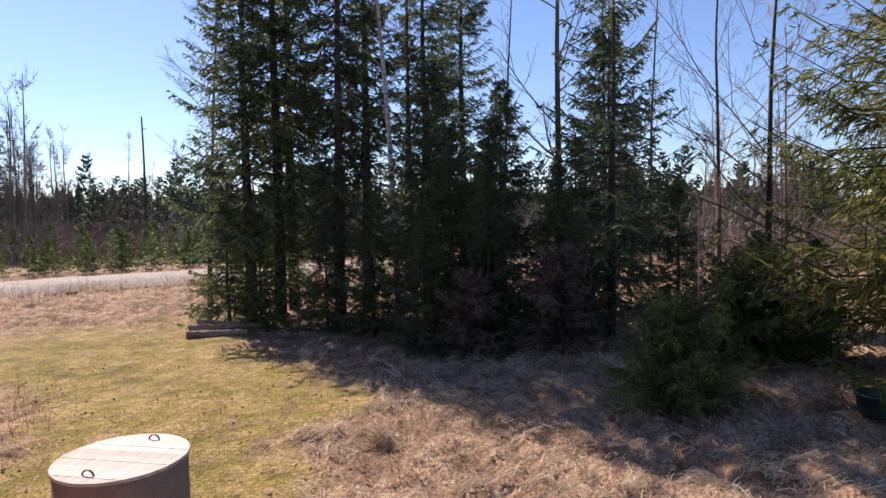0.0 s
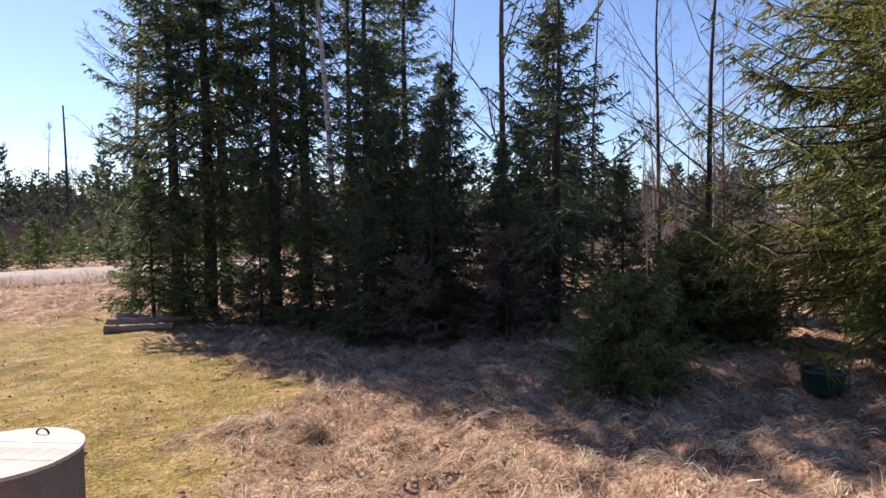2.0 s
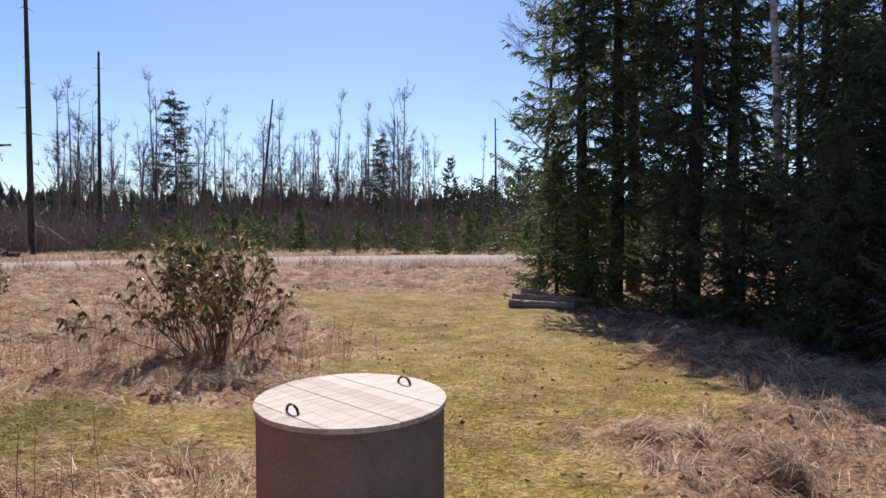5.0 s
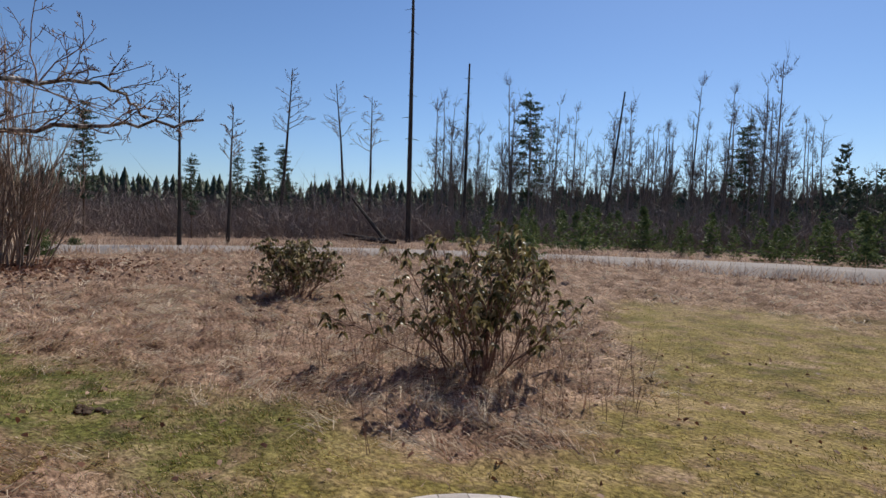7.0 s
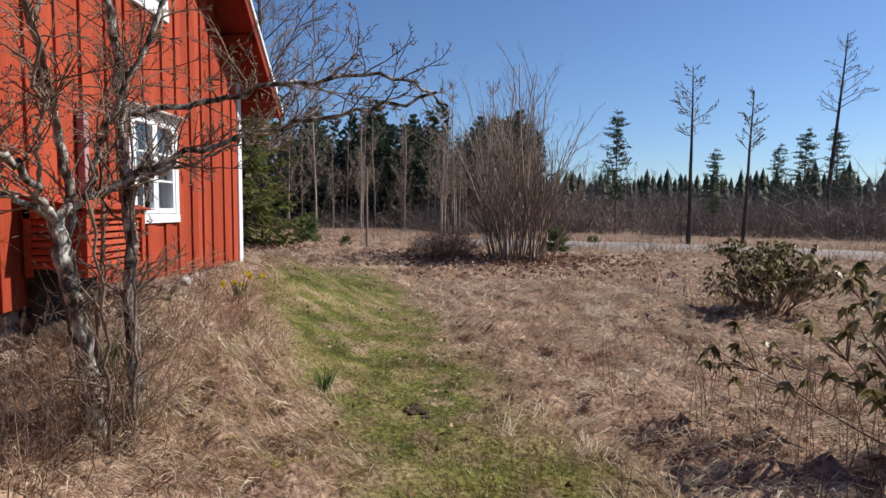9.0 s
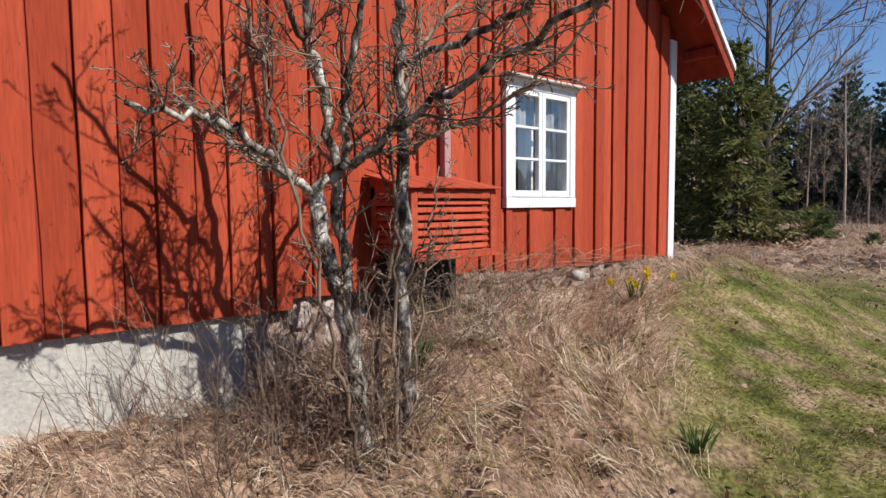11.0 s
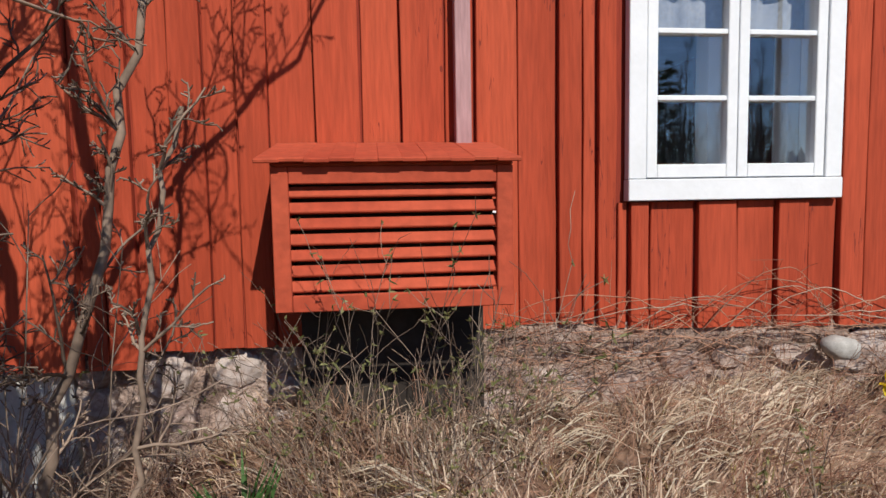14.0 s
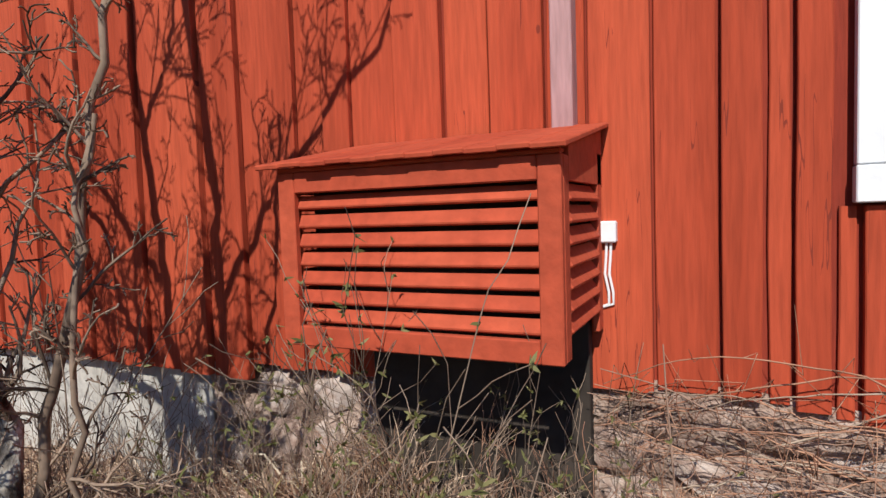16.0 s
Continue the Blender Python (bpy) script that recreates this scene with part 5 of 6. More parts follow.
bare_tree("aspen", "bare tree with fine upright twigs behind the grove", -1.9, -17.6, 11.5, 0.09, 47, M_BARKD, kids=34, spread=0.3, first=0.35, sub=8)
bare_tree("old_tree", "large old bare tree with dense fine twigs behind the house", 25.4, 5.4, 14, 0.2, 48, M_BARKD, twig=0.009, kids=40, spread=0.42, first=0.18, sub=7)
for k, (x, y) in enumerate(((-9.0, -17.5), (-12.5, -16), (-14, -12), (-16.5, -9.5), (-18, -14))):
    bare_tree("aspen", "bare thin tree behind the spruces", x, y, 12 + k % 3, 0.08, 50 + k, M_BARKD, kids=16, spread=0.3, first=0.2, group="bare trees behind the grove")


# ---- single trees and snags across the road ----
def polar(t_x, t_y, dist, ang):
    return t_x + dist * math.cos(ang), t_y + dist * math.sin(ang)


def across():
    G = "lone trees left on the clearing"
    for k, (x, y, h, lab) in enumerate(((25.6, -13.4, 8.1, "lone bare birch with a small crown on the clearing"), (25.6, -15.8, 7.0, "lone crooked birch with a flat crown on the clearing"),
                                        (41.1, -29.0, 14.0, "tall lone birch with a tuft of twigs at its top"), (53.5, -46.0, 17.3, "tall slim birch on the clearing"), (36.7, -34.9, 11.9, "slim bare birch on the clearing"))):
        bare_tree("birch", lab, x, y, h, 0.011 * h + 0.03, 60 + k, M_BARKD, kids=24, spread=0.25, first=0.6, twig=0.010, group=G, up=0.5, level=2, sway=0.02)
    for x, y, h, lean, lab in ((27.3, -30.1, 17.6, (0, 0), "very tall dead trunk standing on the clearing"), (33.3, -43.6, 16.2, (0.0, 0.0), "tall dead trunk with a broken top"),
                               (23.6, -52.2, 14.0, (-0.09, -0.04), "leaning dead trunk on the clearing"), (1.4, -60.9, 13.1, (0, 0), "thin dead trunk with a stub at its top")):
        r = np.random.default_rng(int(h * 10))
        e = thing("snag", lab, "dead tree", x, y, 0, "dead trunks on the clearing")
        t = Tubes()
        P = wander(r, (0, 0, -0.2), (lean[0], lean[1], 1), h, 12, 0.006)
        t.add(P, 0.011 * h, 0.005 * h, 8)
        for _ in range(int(h * 1.2)):
            i = r.integers(3, 12)
            a = r.uniform(0, 6.28)
            t.add([P[i], P[i] + np.array([math.cos(a), math.sin(a), -0.2]) * r.uniform(0.2, 0.7)], 0.03, 0.012, 3)
        t.object("trunk", M_BARKD, e)
    p = thing("marker_post", "thin grey wooden post at the roadside", "post", 20.6, 0.15, 0)
    t = Tubes()
    t.add([(0, 0, -0.2), (0.01, 0, 1.4), (0.02, 0.01, 3.1)], 0.045, 0.038, 8)
    t.object("pole", M_WOOD, p)


across()


def pine_crown(r, h, rad, start):
    """Whorls of level limbs on a tall trunk, their outer parts tufted with needles."""
    tk, B, T = Tubes(), [], []
    tk.add([(0, 0, -0.2), (0.1, 0, h * 0.5), (0, 0.1, h)], 0.011 * h, 0.02, 6)
    n = 19
    for k in range(n):
        z = h * (start + (0.97 - start) * k / (n - 1))
        u = (z / h - start) / (1 - start)
        for a in r.uniform(0, 6.28, 4):
            L = rad * (0.35 + 1.0 * min(u * 4, 1) * (1 - u) ** 0.75) * r.uniform(0.35, 1.1)
            zr = r.normal(0, 0.22)
            tip = np.array([math.cos(a) * L, math.sin(a) * L, z + zr + L * 0.22 * u])
            tk.add([(0, 0, z + zr), tip], 0.03, 0.01, 3)
            for s in np.linspace(0.35, 1, 5):
                c = np.array([0, 0, z + zr]) * (1 - s) + tip * s
                m = 8
                B.append(np.tile(c, (m, 1)) + r.normal(0, 0.17, (m, 3)) * np.array([1, 1, 0.5]))
                T.append(B[-1] + (r.normal(0, 0.2, (m, 3)) + np.array([0, 0, 0.06])) * np.array([1, 1, 0.7]))
    return tk, np.concatenate(B), np.concatenate(T)


def pines():
    r = np.random.default_rng(71)
    e = thing("pine", "tall pine with tiered dark foliage beyond the road", "pine tree", group="pines beyond the road")
    tk, B, T = pine_crown(r, 13, 2.3, 0.3)
    tk.object("trunk", M_PINEB, e)
    v, q, t3 = slivers(B, T, 0.12, r)
    mesh_object("crown", v, [q, t3], M_NEEDLEP, e)
    put(e, 41.1, -14.4, 0, 0.63)
    for x, y, s, rz in ((60.2, -36.0, 0.62, 40), (59.0, -38.0, 0.73, 90), (57.7, -40.2, 0.72, 190), (31.2, -51.0, 1.06, 250), (36, -19, 0.4, 10), (12.5, -56, 0.8, 20)):
        put(copy_thing(e, Matrix.Identity(4)), x, y, rz, s)


pines()


# ---- woods and brush ----
def scatter(name, label, cat, mat, maker, spots):
    """Copies of one small mesh, joined: for what nobody could count."""
    V, Q, T, n = [], [], [], 0
    for x, y, s, a in spots:
        v, q, t = maker
        c, d = math.cos(a), math.sin(a)
        w = np.stack([x + s * (v[:, 0] * c - v[:, 1] * d), y + s * (v[:, 0] * d + v[:, 1] * c), s * v[:, 2]], 1)
        V.append(w)
        Q.append(q + n)
        if t is not None:
            T.append(t + n)
        n += len(v)
    ob = mesh_object(name, np.concatenate(V), [np.concatenate(Q)] + ([np.concatenate(T)] if T else []), mat)
    return tagged(ob, label, cat, kind="stuff")


def view_fan(r, n, d0, d1, a0, a1, power=1.0):
    """Spots round the yard, between two distances and two bearings in degrees (0 along the wall, -90 away from it)."""
    d = d0 + (d1 - d0) * r.random(n) ** power
    a = np.radians(r.uniform(a0, a1, n))
    return d * np.cos(a), d * np.sin(a)


def corner_spruce():
    r = np.random.default_rng(77)
    e = spruce("spruce", "dense green spruce near the road behind the house", r, h=6.2, rad=2.3, clear=0.01, spacing=0.22, twigs=20, width=0.07, top=0.7, mat=M_NEEDLEG)
    put(e, 20.6, 4.6)
    put(copy_thing(e, Matrix.Identity(4)), 22.5, 7.2, 100, 1.1)


corner_spruce()


def jag_tree(r, h, rad, tiers=9, points=7):
    """A far conifer: ragged skirts of boughs, one over the other."""
    V, F, n = [], [], 0
    for k in range(tiers):
        z = h * (0.06 + 0.9 * k / tiers)
        m = points * 2
        a = np.arange(m) * 2 * math.pi / m + r.uniform(0, 6.28)
        R_ = (rad * (1 - z / h) ** 0.85 + 0.12) * np.where(np.arange(m) % 2, r.uniform(0.25, 0.55, m), r.uniform(0.75, 1.15, m))
        V.append(np.concatenate([[[r.normal(0, 0.03), r.normal(0, 0.03), min(z + 0.24 * h, h)]], np.stack([np.cos(a) * R_, np.sin(a) * R_, z - 0.2 * R_ + r.normal(0, 0.02 * h, m)], 1)]))
        i = np.arange(m)
        F.append(np.stack([i * 0 + n, n + 1 + i, n + 1 + (i + 1) % m], 1))
        n += m + 1
    return np.concatenate(V), np.zeros((0, 4), int), np.concatenate(F)


ROUND = ((21.7, -6.9, 0.62), (26.0, -9.3, 0.36), (24.4, 3.3, 0.75), (8.9, -16.0, 0.95), (22.0, 1.2, 0.3))


def roadside_bits():
    r = np.random.default_rng(90)
    e = thing("stump", "weathered brown stump standing by the green spruce", "stump", 21.2, 5.0, 0)
    t = Tubes()
    t.add([(0, 0, -0.1), (0.01, 0, 0.2), (0.02, 0.01, 0.5)], 0.34, 0.27, 12)
    t.add([(0.02, 0.01, 0.5), (0.02, 0.01, 0.51)], 0.27, 0.002, 12)
    t.object("stem", M_WOOD, e)
    e = thing("brush_pile", "pile of felled dark logs and branches beyond the road", "brush pile", 27.0, -26.0, 0)
    for a, b, q in (((-2.2, 0.3, 0.2), (2.4, -0.4, 0.35), 0.16), ((-1.5, -0.5, 0.2), (1.9, 0.4, 0.5), 0.13), ((-1.8, 0, 0.2), (1.3, 0.2, 3.0), 0.13), ((-2.5, -0.2, 0.15), (0.6, 0.5, 0.25), 0.12)):
        t = Tubes()
        t.add(wander(r, a, np.array(b) - np.array(a), float(np.linalg.norm(np.array(b) - np.array(a))), 6, 0.03), q, q * 0.6, 8)
        t.object("log", M_BARKD, e)
    t = Tubes()
    for _ in range(70):
        t.add(wander(r, (r.normal(0, 1.3), r.normal(0, 0.6), 0.05), (r.normal(0, 1), r.normal(0, 1), r.uniform(0.2, 1)), r.uniform(0.5, 1.3), 4, 0.3), 0.014, 0.005, 3)
    tagged(t.object("branches", M_TWIGR, e, "dead brown branches"), kind="stuff")


roadside_bits()


def woods():
    r = np.random.default_rng(81)
    tr, lim, far = spruce_mesh(r, 10, 2.5, 0.03, 0.75, 6, 0.26, top=0.8, per=(6, 9), cheap=True)
    tr, lim, far2 = spruce_mesh(r, 10, 1.9, 0.1, 0.55, 6, 0.14, top=0.8, gaps=0.1, per=(5, 8), cheap=True)
    x, y = view_fan(r, 1900, 110, 170, -150, 5)
    scatter("far_woods", "dark line of conifers on the horizon", "woods", M_NEEDLEF, jag_tree(r, 10, 2.2, 6, 6), zip(x, y, r.uniform(0.62, 0.98, 1900), r.uniform(0, 6, 1900)))
    x, y = view_fan(r, 260, 46, 72, -11, 32)
    scatter("spruce_wood", "dense dark spruce wood behind the road", "woods", M_NEEDLEF, far, zip(x, y, r.uniform(0.7, 1.05, 260), r.uniform(0, 6, 260)))
    x, y = view_fan(r, 30, 44, 60, -13, 32)
    scatter("spruce_wood", "slim dark spruces behind the road", "woods", M_NEEDLEF, far2, zip(x, y, r.uniform(0.6, 1.05, 30), r.uniform(0, 6, 30)))
    x, y = view_fan(r, 190, 62, 100, -150, -84)
    scatter("spruce_wood", "spruce wood behind the clearing", "woods", M_NEEDLEF, far, zip(x, y, r.uniform(0.5, 1.05, 190), r.uniform(0, 6, 190)))
    x, y = view_fan(r, 40, 66, 95, -82, -48)
    scatter("spruce_wood", "scattered dark spruces among bare trees", "woods", M_NEEDLEF, far2, zip(x, y, r.uniform(0.35, 0.8, 40), r.uniform(0, 6, 40)))
    x, y = view_fan(r, 60, 52, 90, -182, -142)
    scatter("spruce_wood", "conifers behind the grove", "woods", M_NEEDLEF, far, zip(x, y, r.uniform(0.5, 0.95, 60), r.uniform(0, 6, 60)))
    tr, lim, yng = spruce_mesh(r, 2.6, 0.85, 0.02, 0.22, 4, 0.09, top=0.95, per=(5, 7), cheap=True)
    x, y = view_fan(r, 240, 34, 52, -118, -52)
    scatter("planted_spruces", "young planted spruces on the clearing", "young trees", M_NEEDLEY, yng, zip(x, y, r.uniform(0.35, 1.1, 240), r.uniform(0, 6, 240)))
    e = spruce("young_spruce", "small round green spruce near the road", r, mat=M_NEEDLEY, group="small spruces near the road", h=1.25, rad=0.95, clear=0.02, spacing=0.07, twigs=14, width=0.03, top=0.45, droop=0.1)
    for k, (x, y, s) in enumerate(ROUND):
        put(e if not k else copy_thing(e, Matrix.Identity(4)), x, y, 50 * k, s)
    # bare saplings and brush: clumps of upright twigs
    n = 85
    p0 = r.normal(0, 0.85, (n, 3)) * np.array([1, 1, 0])
    tip = p0 + r.normal(0, 0.6, (n, 3)) * np.array([1, 1, 0.2]) + np.array([0, 0, 1]) * r.uniform(0.3, 1.0, (n, 1)) ** 2 * 2.3
    q0 = p0 + (tip - p0) * r.uniform(0.35, 0.9, (n, 1))
    q1 = q0 + r.normal(0, 0.4, (n, 3)) + np.array([0, 0, 1]) * r.uniform(0.05, 0.5, (n, 1))
    q2 = q0 + r.normal(0, 0.4, (n, 3)) + np.array([0, 0, 1]) * r.uniform(0.0, 0.45, (n, 1))
    brush = slivers(np.concatenate([p0, q0, q0]), np.concatenate([tip, q1, q2]), 0.024, r)
    x, y = view_fan(r, 1200, 42, 100, -130, 8, 0.9)
    scatter("brush", "brown bare brush covering the clearing", "brush", M_BRUSH, brush, zip(x, y, r.uniform(0.75, 1.5, 1200) * (1.3 + 0.45 * np.sin(x * 0.21) * np.sin(y * 0.17 + 1)), r.uniform(0, 6, 1200)))
    x, y = view_fan(r, 170, 30, 60, -182, -140, 0.8)
    scatter("brush", "brown bare brush behind the spruces", "brush", M_BRUSH, brush, zip(x, y, r.uniform(0.8, 1.8, 170), r.uniform(0, 6, 170)))
    x, y = view_fan(r, 60, 30, 44, -8, 28, 0.8)
    scatter("brush", "brown bare brush beyond the road", "brush", M_BRUSH, brush, zip(x * 1.1 + 4, y, r.uniform(0.6, 1.2, 60), r.uniform(0, 6, 60)))
    # bare thin trees of the woods' edge
    kinds = []
    for _ in range(3):
        t = Tubes()
        P = wander(r, (0, 0, 0), (0, 0, 1), 11, 10, 0.025)
        t.add(P, 0.10, 0.02, 5)
        B_, T_ = [], []
        for k in range(26):
            i = r.integers(3, 11)
            a = r.uniform(0, 6.28)
            d = np.array([math.cos(a), math.sin(a), r.uniform(1.0, 2.6)])
            L = r.uniform(1.0, 2.8) * (1.35 - i / 10.5)
            Q = wander(r, P[min(i, 10)], d, L, 4, 0.12, 0.04)
            B_.append(Q[:-1])
            T_.append(Q[1:])
            m = int(15 * L) + 3
            q = Q[r.integers(1, 5, m)]
            B_.append(q)
            T_.append(q + (d / np.linalg.norm(d) * 0.7 + r.normal(0, 0.45, (m, 3))) * r.uniform(0.3, 0.85, (m, 1)) * min(1.0, 0.35 + L / 2))
        v, q, t3 = slivers(np.concatenate(B_), np.concatenate(T_), 0.028, r)
        tv = np.concatenate(t.v)
        kinds.append((np.concatenate([tv, v]), np.concatenate([np.concatenate(t.f), q + len(tv)]), t3 + len(tv)))
    for a0, a1, d0, d1, n, lo, hi in ((-83, -49, 52, 90, 120, 0.7, 1.35), (-100, -84, 60, 85, 16, 0.6, 1.1), (-12, 30, 36, 50, 90, 0.45, 0.95), (-182, -142, 30, 60, 50, 0.4, 0.9), (-52, -8, 70, 95, 30, 0.4, 0.75)):
        x, y = view_fan(r, n, d0, d1, a0, a1)
        for k in range(3):
            scatter("bare_woods", "thin bare birches and aspens", "woods", M_TWIGP if a0 == -12 else M_TWIGG, kinds[k], zip(x[k::3], y[k::3], r.uniform(lo, hi, len(x[k::3])), r.uniform(0, 6, len(x[k::3]))))


woods()


# ---- grass ----
def grass_field(name, label, mat, seed, n, xr, yr, want, hmin, hmax, width, flat, clump=0.0, cheap=False):
    r = np.random.default_rng(seed)
    x, y = r.uniform(*xr, n), r.uniform(*yr, n)
    pocket = np.sin(x * 11.3 + 2.3 * np.sin(y * 6.1)) * np.sin(y * 12.7 + 1.9 * np.sin(x * 7.7)) + 0.5 * np.sin(x * 23 + y * 9) * np.sin(y * 25 - x * 7)
    k = r.random(n) < want(x, y) * np.clip(0.75 + 0.8 * pocket, 0.12, 1) * np.clip(0.8 + 0.75 * np.sin(x * 4.3 + 2.1 * np.sin(y * 2.7)) * np.sin(y * 4.9 + 1.7 * np.sin(x * 3.1)) + 0.35 * np.sin(x * 9.7 - y * 3) * np.sin(y * 8.3), 0.15, 1)
    x, y = x[k], y[k]
    m = len(x)
    if clump:
        c = 0.5 + 0.5 * np.sin(x * 5.1 + 1.7 * np.sin(y * 3.3)) * np.sin(y * 4.3 + 1.1 * np.sin(x * 2.9))
        hs = (1 - clump) + clump * c
    else:
        hs = 1.0
    L = r.uniform(hmin, hmax, m) * hs
    field = 2.2 * np.sin(x * 0.9 + np.sin(y * 0.8)) + 1.8 * np.cos(y * 0.7) + r.normal(0, 0.9, m)
    f = np.clip(r.normal(flat, 0.18, m), 0.02, 0.97)
    base = np.stack([x, y, height(x, y)], 1)
    d = np.stack([np.cos(field) * f, np.sin(field) * f, 1.03 - f], 1)
    tip = base + d / np.linalg.norm(d, axis=1)[:, None] * L[:, None]
    v, q, t3 = slivers(base, tip, r.uniform(0.6, 1.4, m) * width * 1.3, r) if cheap else blades(base, tip, r.uniform(0.6, 1.4, m) * width, 0.16, r)
    return tagged(mesh_object(name, v, [q, t3], mat), label, "grass", kind="stuff")


def house_free(x, y):
    return ~((y > 0.0) & (x > 0.1) & (x < 7.7)) & (np.hypot(x + 0.38, y + 2.3) > 0.56) & ~((x > -1.8) & (x < 0.3) & (y > 1.8))


def near_path(x, y):
    """Denser beside the house and the well."""
    return np.exp(-(np.hypot(x - np.clip(x, -1.5, 4.5), y - np.clip(y, -3.5, 2.0)) / 3.6) ** 2)


grass_field("dry_grass", "matted pale dry grass", M_STRAW, 1, 290000, (-9, 12), (-10.5, 3.0), lambda x, y: (1 - lawn_mask(x, y)) * house_free(x, y) * (0.25 + 0.75 * near_path(x, y)), 0.07, 0.24, 0.0042, 0.76, 0.7)
grass_field("dry_grass", "matted pale dry grass farther out", M_STRAW, 2, 105000, (-16, 26), (-28, 5), lambda x, y: (1 - lawn_mask(x, y)) * house_free(x, y) * 0.8, 0.1, 0.28, 0.014, 0.72, 0.6, True)
grass_field("lawn_grass", "short golden mossy lawn grass", M_GRASS, 3, 260000, (-5, 5), (-13, 3.0), lambda x, y: lawn_mask(x, y) * house_free(x, y) * (0.35 + 0.65 * near_path(x, y)) * (x + 0.5 * y < 1.2), 0.015, 0.05, 0.0055, 0.6, 0.6, True)
grass_field("lawn_grass", "short green lawn grass along the house", M_GRASSG, 5, 240000, (-2, 12), (-5, 1.0), lambda x, y: lawn_mask(x, y) * house_free(x, y) * (0.35 + 0.65 * near_path(x, y)) * (x + 0.5 * y > 0.3), 0.02, 0.065, 0.0055, 0.55, 0.7, True)
grass_field("dry_grass", "dry blades in the lawn", M_STRAW, 15, 55000, (-5, 11), (-10, 1.0), lambda x, y: lawn_mask(x, y) * house_free(x, y) * (0.25 + 0.75 * near_path(x, y)), 0.03, 0.10, 0.0035, 0.8, 0.5, True)
grass_field("tall_dry_grass", "tall matted dry grass along the footing", M_STRAW, 4, 90000, (0.5, 9.0), (-2.4, 0.02), lambda x, y: (bank(x, y) > 0.05) * (1 - lawn_mask(x, y)) * house_free(x, y), 0.08, 0.30, 0.0036, 0.68, 0.8)
grass_field("tall_dry_grass", "loose upright dry grass along the footing", M_STRAW, 14, 7000, (0.5, 9.0), (-2.2, 0.02), lambda x, y: (bank(x, y) > 0.08) * (1 - lawn_mask(x, y)) * house_free(x, y), 0.10, 0.30, 0.0026, 0.5, 0.7)
grass_field("olive_grass", "greenish grass in the dry sward", M_STRAWG, 6, 90000, (-9, 12), (-10, 2.0), lambda x, y: (1 - lawn_mask(x, y)) * house_free(x, y) * (0.3 + 0.6 * (np.sin(x * 1.7 + y) * np.sin(y * 1.3) > 0.5)), 0.04, 0.13, 0.0055, 0.6, 0.4)


def straw_tufts(name, label, mat, seed, n, xr, yr, per, lmin, lmax, width, want, spread=0.7):
    """Long bent blades that start together and fall the same way."""
    r = np.random.default_rng(seed)
    x, y = r.uniform(*xr, n), r.uniform(*yr, n)
    k = r.random(n) < want(x, y)
    x, y = x[k], y[k]
    m = len(x)
    flow = 2.2 * np.sin(x * 0.9 + np.sin(y * 0.8)) + 1.8 * np.cos(y * 0.7) + r.normal(0, 0.8, m)
    size = r.uniform(0.6, 1.25, m)
    X, Y = np.repeat(x, per) + r.normal(0, 0.035, m * per), np.repeat(y, per) + r.normal(0, 0.035, m * per)
    a = np.repeat(flow, per) + r.normal(0, spread, m * per)
    L = r.uniform(lmin, lmax, m * per) * np.repeat(size, per)
    up = r.uniform(0.02, 0.5, m * per)
    base = np.stack([X, Y, height(X, Y) - 0.01], 1)
    tx, ty = X + np.cos(a) * L * (1 - up * 0.5), Y + np.sin(a) * L * (1 - up * 0.5)
    tip = np.stack([tx, ty, np.maximum(height(tx, ty) + 0.01, base[:, 2] + L * up * 0.5)], 1)
    ok = house_free(tx, ty) & house_free(X, Y)
    v, q, t3 = blades(base[ok], tip[ok], (r.uniform(0.6, 1.3, m * per) * width)[ok], 0.2, r)
    return tagged(mesh_object(name, v, [q, t3], mat), label, "grass", kind="stuff")


straw_tufts("straw_tufts", "pale tufts of long fallen straw", M_STRAWP, 16, 6200, (-8, 12), (-10, 2.6), 16, 0.14, 0.42, 0.0055, lambda x, y: (1 - lawn_mask(x, y)) * house_free(x, y) * (0.25 + 0.75 * near_path(x, y)), 0.45)
straw_tufts("straw_tufts", "pale tufts of straw farther out", M_STRAWP, 17, 2600, (-15, 22), (-27, 4), 9, 0.2, 0.42, 0.013, lambda x, y: (1 - lawn_mask(x, y)) * house_free(x, y) * (np.hypot(x, y + 3) > 7))
straw_tufts("straw_tufts", "olive tufts in the bank of dry grass", M_STRAWG, 20, 700, (2.6, 9), (-2.6, -0.6), 16, 0.08, 0.22, 0.004, lambda x, y: (1 - lawn_mask(x, y)) * house_free(x, y), 0.8)


def brown_tuft(x, y):
    r = np.random.default_rng(18)
    n = 420
    base = np.stack([x + r.normal(0, 0.05, n), y + r.normal(0, 0.05, n), np.zeros(n)], 1)
    base[:, 2] = height(base[:, 0], base[:, 1])
    d = r.normal(0, 0.55, (n, 3))
    d[:, 2] = r.uniform(0.3, 1.1, n)
    tip = base + d * r.uniform(0.1, 0.24, (n, 1))
    v, q, t3 = blades(base, tip, 0.0035, 0.1, r)
    e = thing("grass_tuft", "brown upright tuft of dead grass on the lawn's edge", "grass tuft", x, y, float(height(x, y)))
    o = tagged(mesh_object("foliage", v, [q, t3], M_TWIGP, e), kind="stuff")
    o.matrix_parent_inverse = e.matrix_world.inverted()


brown_tuft(-2.97, -2.91)


